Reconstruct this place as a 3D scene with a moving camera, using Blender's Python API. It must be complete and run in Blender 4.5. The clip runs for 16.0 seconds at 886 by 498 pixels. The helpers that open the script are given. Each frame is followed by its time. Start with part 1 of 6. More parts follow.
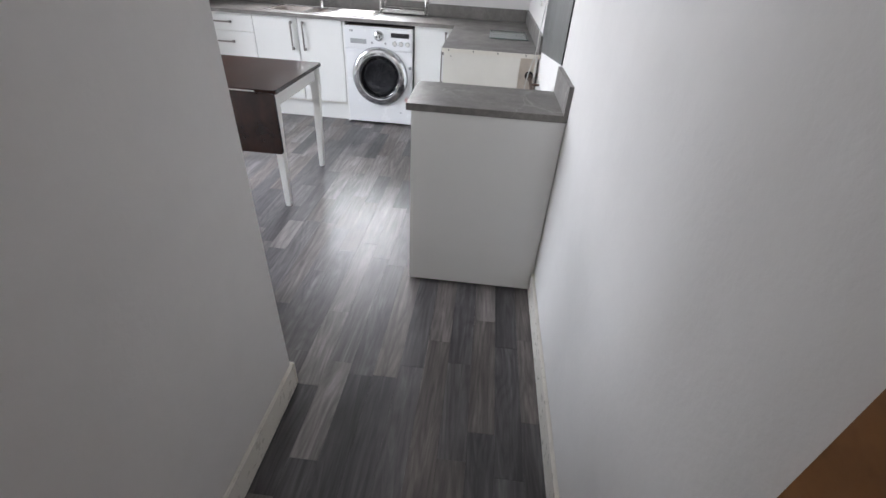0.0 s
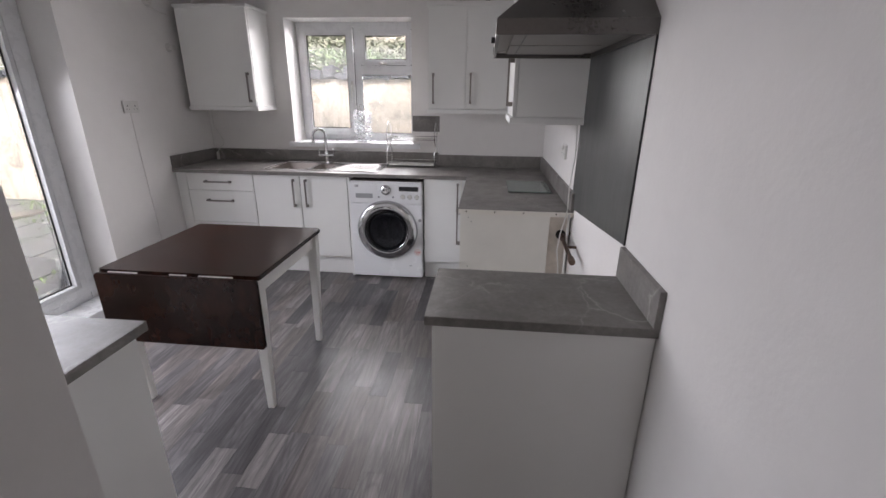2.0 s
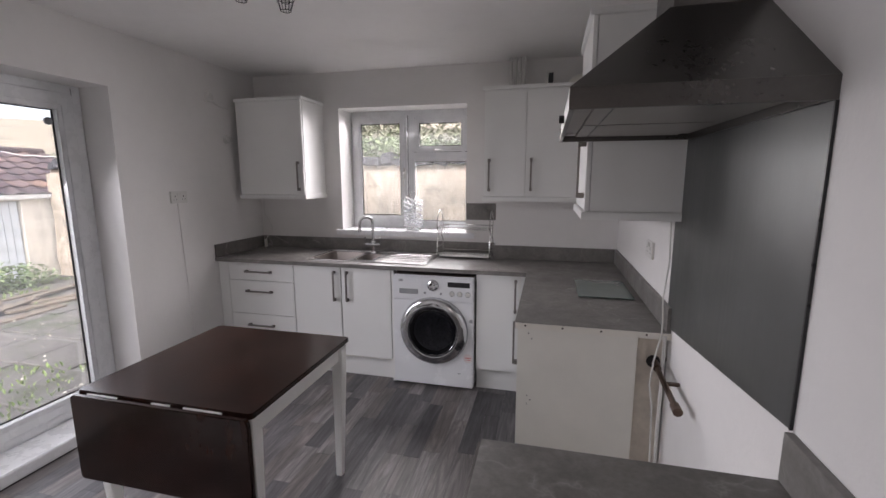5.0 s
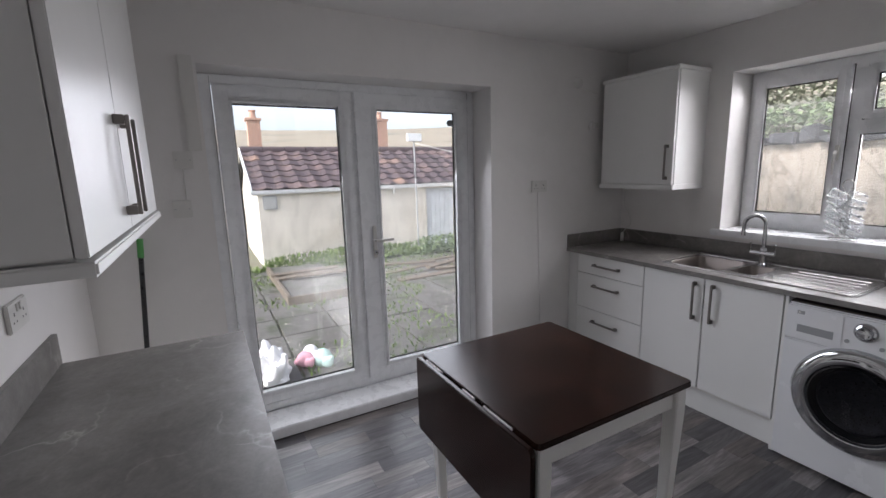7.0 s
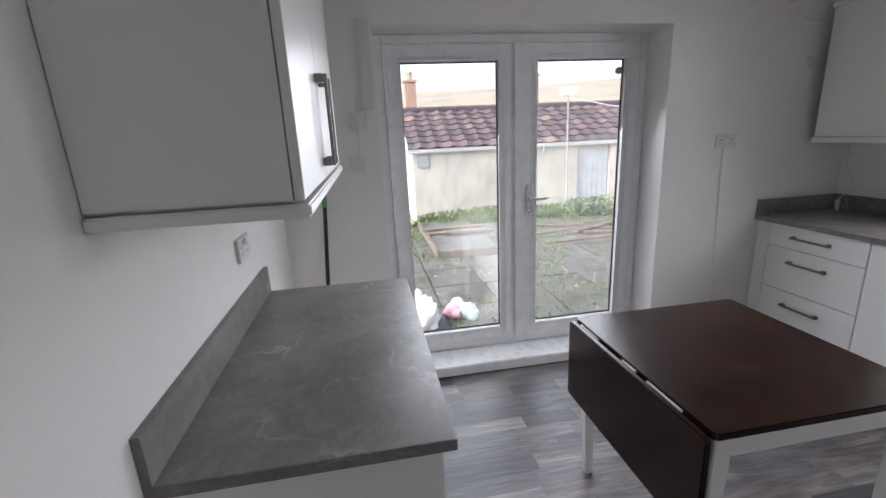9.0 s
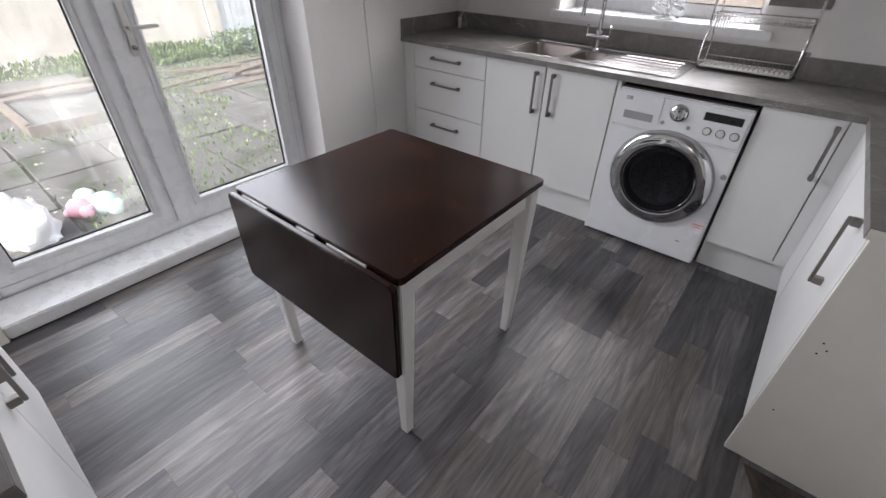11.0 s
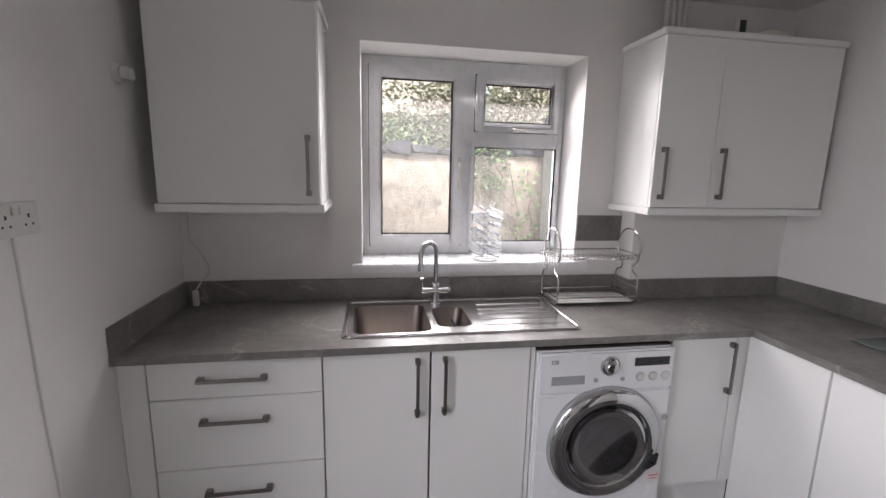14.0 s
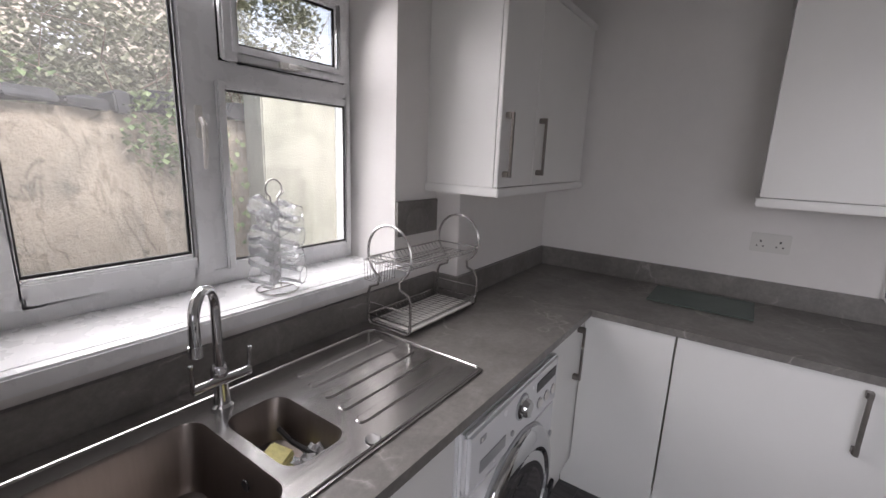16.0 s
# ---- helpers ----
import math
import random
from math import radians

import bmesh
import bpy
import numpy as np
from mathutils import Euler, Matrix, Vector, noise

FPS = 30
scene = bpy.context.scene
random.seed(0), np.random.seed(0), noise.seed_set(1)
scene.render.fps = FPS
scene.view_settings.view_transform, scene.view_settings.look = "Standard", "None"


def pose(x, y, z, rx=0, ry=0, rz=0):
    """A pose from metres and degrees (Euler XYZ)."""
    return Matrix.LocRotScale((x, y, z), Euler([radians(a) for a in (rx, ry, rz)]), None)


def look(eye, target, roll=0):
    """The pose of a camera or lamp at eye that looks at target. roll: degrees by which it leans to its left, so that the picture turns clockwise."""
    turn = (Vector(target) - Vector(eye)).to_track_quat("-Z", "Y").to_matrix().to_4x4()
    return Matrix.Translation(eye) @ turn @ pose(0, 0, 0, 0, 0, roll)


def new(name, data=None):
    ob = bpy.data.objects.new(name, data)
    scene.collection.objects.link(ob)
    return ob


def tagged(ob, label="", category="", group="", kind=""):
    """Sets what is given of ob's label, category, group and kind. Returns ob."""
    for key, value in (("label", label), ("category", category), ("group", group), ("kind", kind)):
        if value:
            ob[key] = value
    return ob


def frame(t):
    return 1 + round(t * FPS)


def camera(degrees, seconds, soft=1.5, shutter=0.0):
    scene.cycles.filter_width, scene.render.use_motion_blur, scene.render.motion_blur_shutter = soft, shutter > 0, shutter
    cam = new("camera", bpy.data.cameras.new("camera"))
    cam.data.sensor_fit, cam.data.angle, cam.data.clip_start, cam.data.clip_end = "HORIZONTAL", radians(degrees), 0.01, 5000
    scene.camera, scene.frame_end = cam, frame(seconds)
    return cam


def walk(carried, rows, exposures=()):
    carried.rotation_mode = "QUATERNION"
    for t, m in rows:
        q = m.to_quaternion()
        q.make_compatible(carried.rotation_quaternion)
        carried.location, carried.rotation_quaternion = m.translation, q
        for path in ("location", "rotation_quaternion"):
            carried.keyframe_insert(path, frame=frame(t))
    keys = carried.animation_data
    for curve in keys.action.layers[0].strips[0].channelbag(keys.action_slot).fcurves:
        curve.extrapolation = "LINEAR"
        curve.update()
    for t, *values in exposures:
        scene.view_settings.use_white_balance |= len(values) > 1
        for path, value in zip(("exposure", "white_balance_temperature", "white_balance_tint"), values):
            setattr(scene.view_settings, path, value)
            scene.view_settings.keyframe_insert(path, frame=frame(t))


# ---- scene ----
cam = camera(91.5, 16.0)
PATH = [
    (0, (0.307, 0.47, 1.426), (0.198, 2.112, 0.29), 3.7),
    (0.5, (0.292, 0.6, 1.438), (0.149, 2.289, 0.376), 2.7),
    (1, (0.247, 0.766, 1.46), (0.073, 2.517, 0.509), 1.3),
    (1.5, (0.167, 0.954, 1.505), (-0.007, 2.805, 0.768), 0.6),
    (2, (0.159, 1.128, 1.509), (-0.022, 3.005, 0.842), 0.6),
    (2.5, (0.173, 1.268, 1.539), (-0.025, 3.171, 0.956), 0.5),
    (3, (0.18, 1.323, 1.562), (-0.071, 3.26, 1.13), 0.1),
    (3.2, (0.181, 1.339, 1.58), (-0.086, 3.281, 1.183), -0.2),
    (5.3, (0.114, 1.725, 1.546), (-0.461, 3.613, 1.224), -0.0),
    (5.5, (0.094, 1.795, 1.549), (-0.6, 3.641, 1.215), -0.3),
    (6, (0.057, 1.899, 1.56), (-1.077, 3.509, 1.21), -1.1),
    (6.5, (0.052, 2.001, 1.559), (-1.519, 3.186, 1.202), -1.7),
    (7, (0.051, 2.025, 1.551), (-1.676, 2.968, 1.192), -1.6),
    (7.5, (0.046, 2.013, 1.55), (-1.79, 2.716, 1.182), -1.7),
    (8, (0.051, 1.99, 1.55), (-1.853, 2.478, 1.183), -1.9),
    (8.2, (0.013, 1.967, 1.546), (-1.905, 2.406, 1.186), -2.0),
    (10.3, (-0.01, 2.02, 1.456), (-1.703, 2.409, 0.465), -2.6),
    (10.5, (-0.054, 2.07, 1.432), (-1.625, 2.646, 0.337), -2.3),
    (11, (-0.228, 2.225, 1.432), (-1.244, 3.501, 0.275), 1.1),
    (11.5, (-0.392, 2.326, 1.435), (-1.044, 3.837, 0.298), 3.7),
    (12, (-0.594, 2.538, 1.438), (-1.099, 4.125, 0.329), 1.6),
    (12.5, (-0.836, 2.696, 1.461), (-1.214, 4.449, 0.575), 2.2),
    (13, (-1.106, 2.728, 1.498), (-1.156, 4.636, 0.901), 0.8),
    (13.5, (-1.412, 2.824, 1.549), (-1.212, 4.768, 1.118), 3.1),
    (14, (-1.609, 3.025, 1.551), (-1.279, 4.966, 1.2), 1.3),
    (14.5, (-1.755, 3.214, 1.542), (-1.163, 5.093, 1.199), 2.5),
    (15, (-1.873, 3.477, 1.548), (-0.849, 5.162, 1.212), 2.7),
    (15.5, (-1.827, 3.781, 1.507), (-0.475, 5.204, 1.121), 4.2),
    (16, (-1.762, 4.073, 1.526), (-0.166, 5.199, 1.097), 2.2),
]
EXPOSURES = [(0.0, 3.1, 6150, 13), (1.0, 2.6, 6250, 14), (2.0, 2.2, 6400, 19), (3.0, 1.85, 6500, 21), (5.5, 1.95, 6450, 20), (6.0, 1.7, 6400, 19), (6.5, 1.52, 6350, 18), (7.0, 1.55, 6250, 17), (8.0, 1.75, 6200, 16), (10.5, 2.1, 6300, 16), (12.0, 2.2, 6450, 18), (13.5, 2.15, 6500, 20), (14.0, 2.1, 6500, 20), (15.0, 1.75, 6500, 20), (16.0, 1.45, 6500, 20)]
walk(cam, [(t, look(eye, target, roll)) for t, eye, target, roll in PATH], EXPOSURES)

# ---- light ----
world = bpy.data.worlds.new("world")
scene.world = world
world.use_nodes = True
wn = world.node_tree
sky = wn.nodes.new("ShaderNodeTexSky")
sky.sky_type, sky.sun_disc = "NISHITA", False
sky.sun_elevation, sky.sun_rotation = radians(38), radians(170)
sky.air_density, sky.dust_density, sky.ozone_density = 1.0, 4.0, 1.0
soft = wn.nodes.new("ShaderNodeHueSaturation")
soft.inputs["Saturation"].default_value = 0.45
wn.links.new(sky.outputs[0], soft.inputs["Color"])
wn.links.new(soft.outputs[0], wn.nodes["Background"].inputs[0])
wn.nodes["Background"].inputs[1].default_value = 0.15
sun = new("sun", bpy.data.lights.new("sun", "SUN"))
sun.data.energy, sun.data.angle, sun.data.color = 0.5, radians(12), (1.0, 0.95, 0.88)
sun.matrix_world = look((0, 0, 0), (-math.sin(radians(170)) * 0.79, -math.cos(radians(170)) * 0.79, -0.62))


def area(name, loc, to, w, h, power, colour, spread=135):
    lamp = new(name, bpy.data.lights.new(name, "AREA"))
    d = lamp.data
    d.shape, d.size, d.size_y, d.energy, d.color = "RECTANGLE", w, h, power, colour
    d.spread = radians(spread)
    lamp.matrix_world = look(loc, to)
    return lamp


area("door_daylight", (-2.87, 2.93, 1.3), (-1.87, 2.93, 0.5), 1.55, 1.7, 8.4, (0.95, 0.97, 1.0), 128)
area("window_daylight", (-1.11, 5.58, 1.72), (-1.11, 4.58, 0.95), 1.0, 0.9, 7.0, (1.0, 0.99, 0.97))
# added fill lamp inside the closed corridor, with no window or fitting behind it
area("hall_fill", (0.18, -2.3, 1.6), (0.18, 1.0, 1.1), 0.8, 1.2, 0.45, (1.0, 0.93, 0.86))


# ---- materials ----
class Mat:
    """A node material with a Principled shader, built step by step."""

    def __init__(self, name, rough=0.5, metal=0.0, **extra):
        self.m = bpy.data.materials.new(name)
        self.m.use_nodes = True
        self.t = self.m.node_tree
        self.b = self.t.nodes["Principled BSDF"]
        self.b.inputs["Roughness"].default_value = rough
        self.b.inputs["Metallic"].default_value = metal
        for k, v in extra.items():
            self.b.inputs[k.replace("_", " ")].default_value = v
        self.co = None

    def node(self, kind, **kw):
        n = self.t.nodes.new("ShaderNode" + kind)
        for k, v in kw.items():
            setattr(n, k, v)
        return n

    def link(self, a, b):
        self.t.links.new(a, b)

    def where(self, scale=(1, 1, 1), rot=(0, 0, 0)):
        g = self.node("NewGeometry")
        mp = self.node("Mapping")
        mp.inputs["Scale"].default_value = scale
        mp.inputs["Rotation"].default_value = rot
        self.link(g.outputs["Position"], mp.inputs["Vector"])
        return mp.outputs[0]

    def noise(self, co, scale, detail=4, rough=0.6, distort=0.0):
        n = self.node("TexNoise")
        n.inputs["Scale"].default_value = scale
        n.inputs["Detail"].default_value = detail
        n.inputs["Roughness"].default_value = rough
        n.inputs["Distortion"].default_value = distort
        self.link(co, n.inputs["Vector"])
        return n.outputs["Fac"]

    def ramp(self, fac, stops):
        r = self.node("ValToRGB")
        el = r.color_ramp.elements
        while len(el) < len(stops):
            el.new(0.5)
        for e, (p, c) in zip(el, stops):
            e.position, e.color = p, (*c, 1) if len(c) == 3 else (c[0], c[0], c[0], 1)
        self.link(fac, r.inputs["Fac"])
        return r.outputs["Color"]

    def mix(self, fac, a, b, mode="MIX"):
        n = self.node("Mix", data_type="RGBA", blend_type=mode)
        for s, v in ((n.inputs["Factor"], fac), (n.inputs["A"], a), (n.inputs["B"], b)):
            if isinstance(v, (int, float)):
                s.default_value = v
            elif isinstance(v, tuple):
                s.default_value = (*v, 1)
            else:
                self.link(v, s)
        return n.outputs["Result"]

    def colour(self, c):
        if isinstance(c, tuple):
            self.b.inputs["Base Color"].default_value = (*c, 1)
        else:
            self.link(c, self.b.inputs["Base Color"])
        return self

    def rough(self, c):
        self.link(c, self.b.inputs["Roughness"])
        return self

    def bump(self, h, strength=0.3, dist=0.002):
        n = self.node("Bump")
        n.inputs["Strength"].default_value = strength
        n.inputs["Distance"].default_value = dist
        self.link(h, n.inputs["Height"])
        self.link(n.outputs[0], self.b.inputs["Normal"])
        return self


def plain(name, col, rough=0.5, metal=0.0, vary=0.06, scale=9, bump=0.05, **extra):
    m = Mat(name, rough, metal, **extra)
    co = m.where()
    n = m.noise(co, scale, 5)
    lo = tuple(c * (1 - vary) for c in col)
    hi = tuple(min(1, c * (1 + vary)) for c in col)
    m.colour(m.ramp(n, [(0.3, lo), (0.7, hi)]))
    m.rough(m.ramp(m.noise(co, scale * 2.7, 3), [(0.3, (max(0.02, rough * 0.85),)), (0.7, (min(1, rough * 1.15),))]))
    if bump:
        m.bump(m.noise(co, scale * 12, 3), bump, 0.001)
    return m.m


def wall_paint(name, col):
    m = Mat(name, 0.75)
    co = m.where()
    big = m.noise(co, 1.3, 4)
    fine = m.noise(co, 60, 4)
    a = m.ramp(big, [(0.3, tuple(c * 0.95 for c in col)), (0.7, col)])
    m.colour(m.mix(0.25, a, m.ramp(m.noise(co, 7, 6, 0.75), [(0.35, tuple(c * 0.9 for c in col)), (0.6, col)])))
    mixed = m.mix(0.35, fine, m.noise(co, 9, 3))
    m.bump(mixed, 0.35, 0.003)
    return m.m


PAINT = wall_paint("white_wall_paint", (0.80, 0.783, 0.765))
CEIL = wall_paint("white_ceiling_paint", (0.83, 0.815, 0.80))
GLOSS = plain("cream_gloss_paint", (0.80, 0.77, 0.70), 0.3, 0, 0.03, 12, 0.1)
UNIT = plain("white_foil_front", (0.82, 0.82, 0.80), 0.33, 0, 0.015, 3, 0.04)
CARCASS = plain("white_chipboard_panel", (0.80, 0.78, 0.72), 0.5, 0, 0.03, 6, 0.03)
UPVC = plain("white_upvc", (0.82, 0.83, 0.84), 0.28, 0, 0.02, 5, 0.02)
APPL = plain("white_enamel", (0.84, 0.85, 0.86), 0.25, 0, 0.01, 4, 0)
LEGP = plain("white_painted_wood", (0.82, 0.81, 0.78), 0.4, 0, 0.03, 10, 0.08)
STEEL = plain("dark_brushed_steel_handle", (0.26, 0.24, 0.225), 0.34, 1.0, 0.08, 40, 0)
CHROME = plain("chrome", (0.62, 0.63, 0.64), 0.07, 1.0, 0.03, 15, 0)
WIRE = plain("dull_chrome_wire", (0.62, 0.61, 0.60), 0.22, 1.0, 0.05, 30, 0)
# brown taken nearly black for shade under the worktop; also colours the edge screws
BROWNP = plain("shade_dark_brown", (0.05, 0.036, 0.03), 0.6, 0, 0.2, 12, 0.1)
BLACKP = plain("black_plastic", (0.02, 0.02, 0.022), 0.3, 0, 0.1, 20, 0)
GREYP = plain("grey_plastic", (0.36, 0.37, 0.38), 0.35, 0, 0.05, 20, 0)
WHITEP = plain("white_plastic", (0.68, 0.67, 0.64), 0.35, 0, 0.02, 20, 0)
DARK = plain("dark_void", (0.03, 0.028, 0.026), 0.9, 0, 0.2, 20, 0)
COPPER = plain("tarnished_copper", (0.13, 0.092, 0.072), 0.45, 0.9, 0.2, 40, 0.1)
GREEN = plain("green_plastic", (0.10, 0.36, 0.10), 0.4)
SPONGE = plain("yellow_sponge", (0.75, 0.70, 0.32), 0.9, 0, 0.15, 60, 0.5)
PINK = plain("pink_plush", (0.80, 0.42, 0.50), 0.9, 0, 0.1, 30, 0.4)
TEAL = plain("teal_plush", (0.50, 0.70, 0.66), 0.9, 0, 0.1, 30, 0.4)
BAG = plain("white_polythene_bag", (0.85, 0.84, 0.86), 0.4, 0, 0.05, 14, 0.6)
RUBBER = plain("black_rubber_seal", (0.02, 0.02, 0.02), 0.6, 0, 0.1, 20, 0)
STICKR = plain("pink_white_sticker", (0.76, 0.70, 0.69), 0.5)
RED = plain("red_print", (0.6, 0.08, 0.08), 0.5)


def floor_planks():
    m = Mat("grey_oak_vinyl", 0.42)
    ob = m.node("ObjectInfo")
    geo = m.node("NewGeometry")
    s = m.node("Math", operation="ADD")
    m.link(ob.outputs["Random"], s.inputs[0])
    m.link(geo.outputs["Random Per Island"], s.inputs[1])
    fr = m.node("Math", operation="FRACT")
    m.link(s.outputs[0], fr.inputs[0])
    cm = m.node("CombineXYZ")
    k = m.node("Math", operation="MULTIPLY")
    k.inputs[1].default_value = 37.0
    m.link(fr.outputs[0], k.inputs[0])
    m.link(k.outputs[0], cm.inputs["X"])
    m.link(k.outputs[0], cm.inputs["Z"])
    add = m.node("VectorMath", operation="ADD")
    m.link(m.where((1, 1, 1)), add.inputs[0])
    m.link(cm.outputs[0], add.inputs[1])
    mp = m.node("Mapping")
    mp.inputs["Scale"].default_value = (17, 1.5, 1)
    m.link(add.outputs[0], mp.inputs["Vector"])
    grain = m.noise(mp.outputs[0], 1.0, 9, 0.68, 1.4)
    mp2 = m.node("Mapping")
    mp2.inputs["Scale"].default_value = (7, 0.75, 1)
    m.link(add.outputs[0], mp2.inputs["Vector"])
    field = m.noise(mp2.outputs[0], 1.0, 2, 0.45, 0.3)
    k2 = m.node("Math", operation="MULTIPLY")
    k2.inputs[1].default_value = 120.0
    m.link(field, k2.inputs[0])
    w = m.node("Math", operation="SINE")
    m.link(k2.outputs[0], w.inputs[0])
    half = m.node("MapRange")
    half.inputs["From Min"].default_value = -1.0
    m.link(w.outputs[0], half.inputs["Value"])
    mp3 = m.node("Mapping")
    mp3.inputs["Scale"].default_value = (70, 5, 1)
    m.link(add.outputs[0], mp3.inputs["Vector"])
    pores = m.noise(mp3.outputs[0], 1.0, 6, 0.7, 0.4)
    tone = m.ramp(fr.outputs[0], [(0.0, (0.088, 0.084, 0.088)), (0.25, (0.120, 0.113, 0.117)), (0.5, (0.160, 0.149, 0.151)), (0.68, (0.165, 0.143, 0.134)), (0.85, (0.205, 0.187, 0.182)), (1.0, (0.235, 0.217, 0.213))])
    g = m.ramp(grain, [(0.3, (0.38,)), (0.5, (0.9,)), (0.7, (1.7,))])
    c = m.mix(0.8, tone, g, "MULTIPLY")
    c = m.mix(0.6, c, m.ramp(pores, [(0.3, (0.55,)), (0.6, (1.1,)), (0.75, (1.4,))]), "MULTIPLY")
    g2 = m.ramp(half.outputs[0], [(0.0, (0.72,)), (0.4, (1.0,)), (1.0, (1.1,))])
    c = m.mix(0.6, c, g2, "MULTIPLY")
    stain = m.ramp(m.noise(m.where(), 2.3, 5), [(0.35, (0.82,)), (0.65, (1.15,))])
    c = m.mix(1.0, c, stain, "MULTIPLY")
    m.colour(m.mix(1.0, c, m.ramp(fr.outputs[0], [(0.0, (0.84,)), (0.6, (0.9,)), (1.0, (0.92,))]), "MULTIPLY"))
    m.rough(m.ramp(m.noise(m.where(), 6, 4), [(0.3, (0.31,)), (0.7, (0.46,))]))
    m.bump(grain, 0.12, 0.001)
    return m.m


def marble():
    m = Mat("grey_marble_laminate", 0.36)
    co = m.where()
    base = m.ramp(m.noise(co, 3.2, 8, 0.62, 0.7), [(0.25, (0.125, 0.115, 0.108)), (0.5, (0.185, 0.175, 0.165)), (0.8, (0.265, 0.25, 0.235))])
    fine = m.ramp(m.noise(co, 55, 5, 0.7), [(0.3, (0.86,)), (0.7, (1.12,))])
    base = m.mix(1.0, base, fine, "MULTIPLY")
    warp = m.node("TexNoise")
    warp.inputs["Scale"].default_value = 2.2
    warp.inputs["Detail"].default_value = 6
    m.link(co, warp.inputs["Vector"])
    off = m.node("VectorMath", operation="MULTIPLY_ADD")
    off.inputs[1].default_value = (0.9, 0.9, 0.9)
    m.link(warp.outputs["Color"], off.inputs[0])
    m.link(co, off.inputs[2])
    v = m.node("TexVoronoi", feature="DISTANCE_TO_EDGE")
    v.inputs["Scale"].default_value = 2.3
    m.link(off.outputs[0], v.inputs["Vector"])
    vein = m.ramp(v.outputs["Distance"], [(0.0, (1.0,)), (0.008, (0.4,)), (0.028, (0.0,))])
    patch = m.ramp(m.noise(co, 4.1, 3), [(0.47, (0.0,)), (0.66, (0.8,))])
    f = m.mix(1.0, vein, patch, "MULTIPLY")
    cloud = m.ramp(m.noise(co, 9.0, 7, 0.7, 1.2), [(0.42, (0.95,)), (0.6, (1.1,)), (0.72, (1.35,))])
    m.colour(m.mix(f, m.mix(1.0, base, cloud, "MULTIPLY"), (0.46, 0.44, 0.41)))
    m.rough(m.ramp(m.noise(co, 9, 5), [(0.3, (0.3,)), (0.7, (0.46,))]))
    m.bump(m.noise(co, 120, 3), 0.1, 0.0006)
    return m.m


def dark_wood():
    m = Mat("dark_mahogany_stain", 0.2)
    m.b.inputs["Specular IOR Level"].default_value = 0.28
    blot = m.noise(m.where((1.0, 1.7, 1)), 7.5, 3, 0.5, 0.4)
    a = m.ramp(blot, [(0.25, (0.0075, 0.0032, 0.0025)), (0.75, (0.031, 0.0118, 0.0073))])
    stave = m.noise(m.where((22, 4, 4)), 1.0, 2, 0.4)
    a = m.mix(0.5, a, m.ramp(stave, [(0.4, (0.85,)), (0.6, (1.15,))]), "MULTIPLY")
    grain = m.noise(m.where((60, 6, 20)), 1.0, 5, 0.6)
    m.colour(m.mix(0.4, a, m.ramp(grain, [(0.3, (0.65,)), (0.7, (1.3,))]), "MULTIPLY"))
    m.rough(m.ramp(m.noise(m.where(), 11, 5), [(0.3, (0.21,)), (0.7, (0.25,))]))
    m.bump(grain, 0.03, 0.0005)
    return m.m


def brushed(name, col, axis, rough=0.3):
    m = Mat(name, rough, 1.0)
    s = [90.0, 90.0, 90.0]
    s[axis] = 2.0
    co = m.where(tuple(s))
    n = m.noise(co, 1.0, 4)
    big = m.noise(m.where(), 3.5, 4)
    m.colour(m.mix(0.4, m.ramp(n, [(0.3, tuple(c * 0.85 for c in col)), (0.7, col)]), m.ramp(big, [(0.3, tuple(c * 0.8 for c in col)), (0.7, col)])))
    m.rough(m.mix(0.5, m.ramp(n, [(0.3, (rough * 0.8,)), (0.7, (rough * 1.25,))]), m.ramp(big, [(0.3, (rough * 0.75,)), (0.7, (rough * 1.4,))])))
    return m.m


def glass(name, col=(1, 1, 1), rough=0.0, clear=True):
    m = bpy.data.materials.new(name)
    m.use_nodes = True
    t = m.node_tree
    t.nodes.clear()
    out = t.nodes.new("ShaderNodeOutputMaterial")
    tr = t.nodes.new("ShaderNodeBsdfTransparent")
    tr.inputs[0].default_value = (*col, 1)
    gl = t.nodes.new("ShaderNodeBsdfGlossy")
    gl.inputs["Roughness"].default_value = 0.02
    fr = t.nodes.new("ShaderNodeFresnel")
    fr.inputs[0].default_value = 1.45
    mx = t.nodes.new("ShaderNodeMixShader")
    t.links.new(fr.outputs[0], mx.inputs[0])
    t.links.new(tr.outputs[0], mx.inputs[1])
    t.links.new(gl.outputs[0], mx.inputs[2])
    t.links.new(mx.outputs[0], out.inputs[0])
    return m, t, tr, mx, out


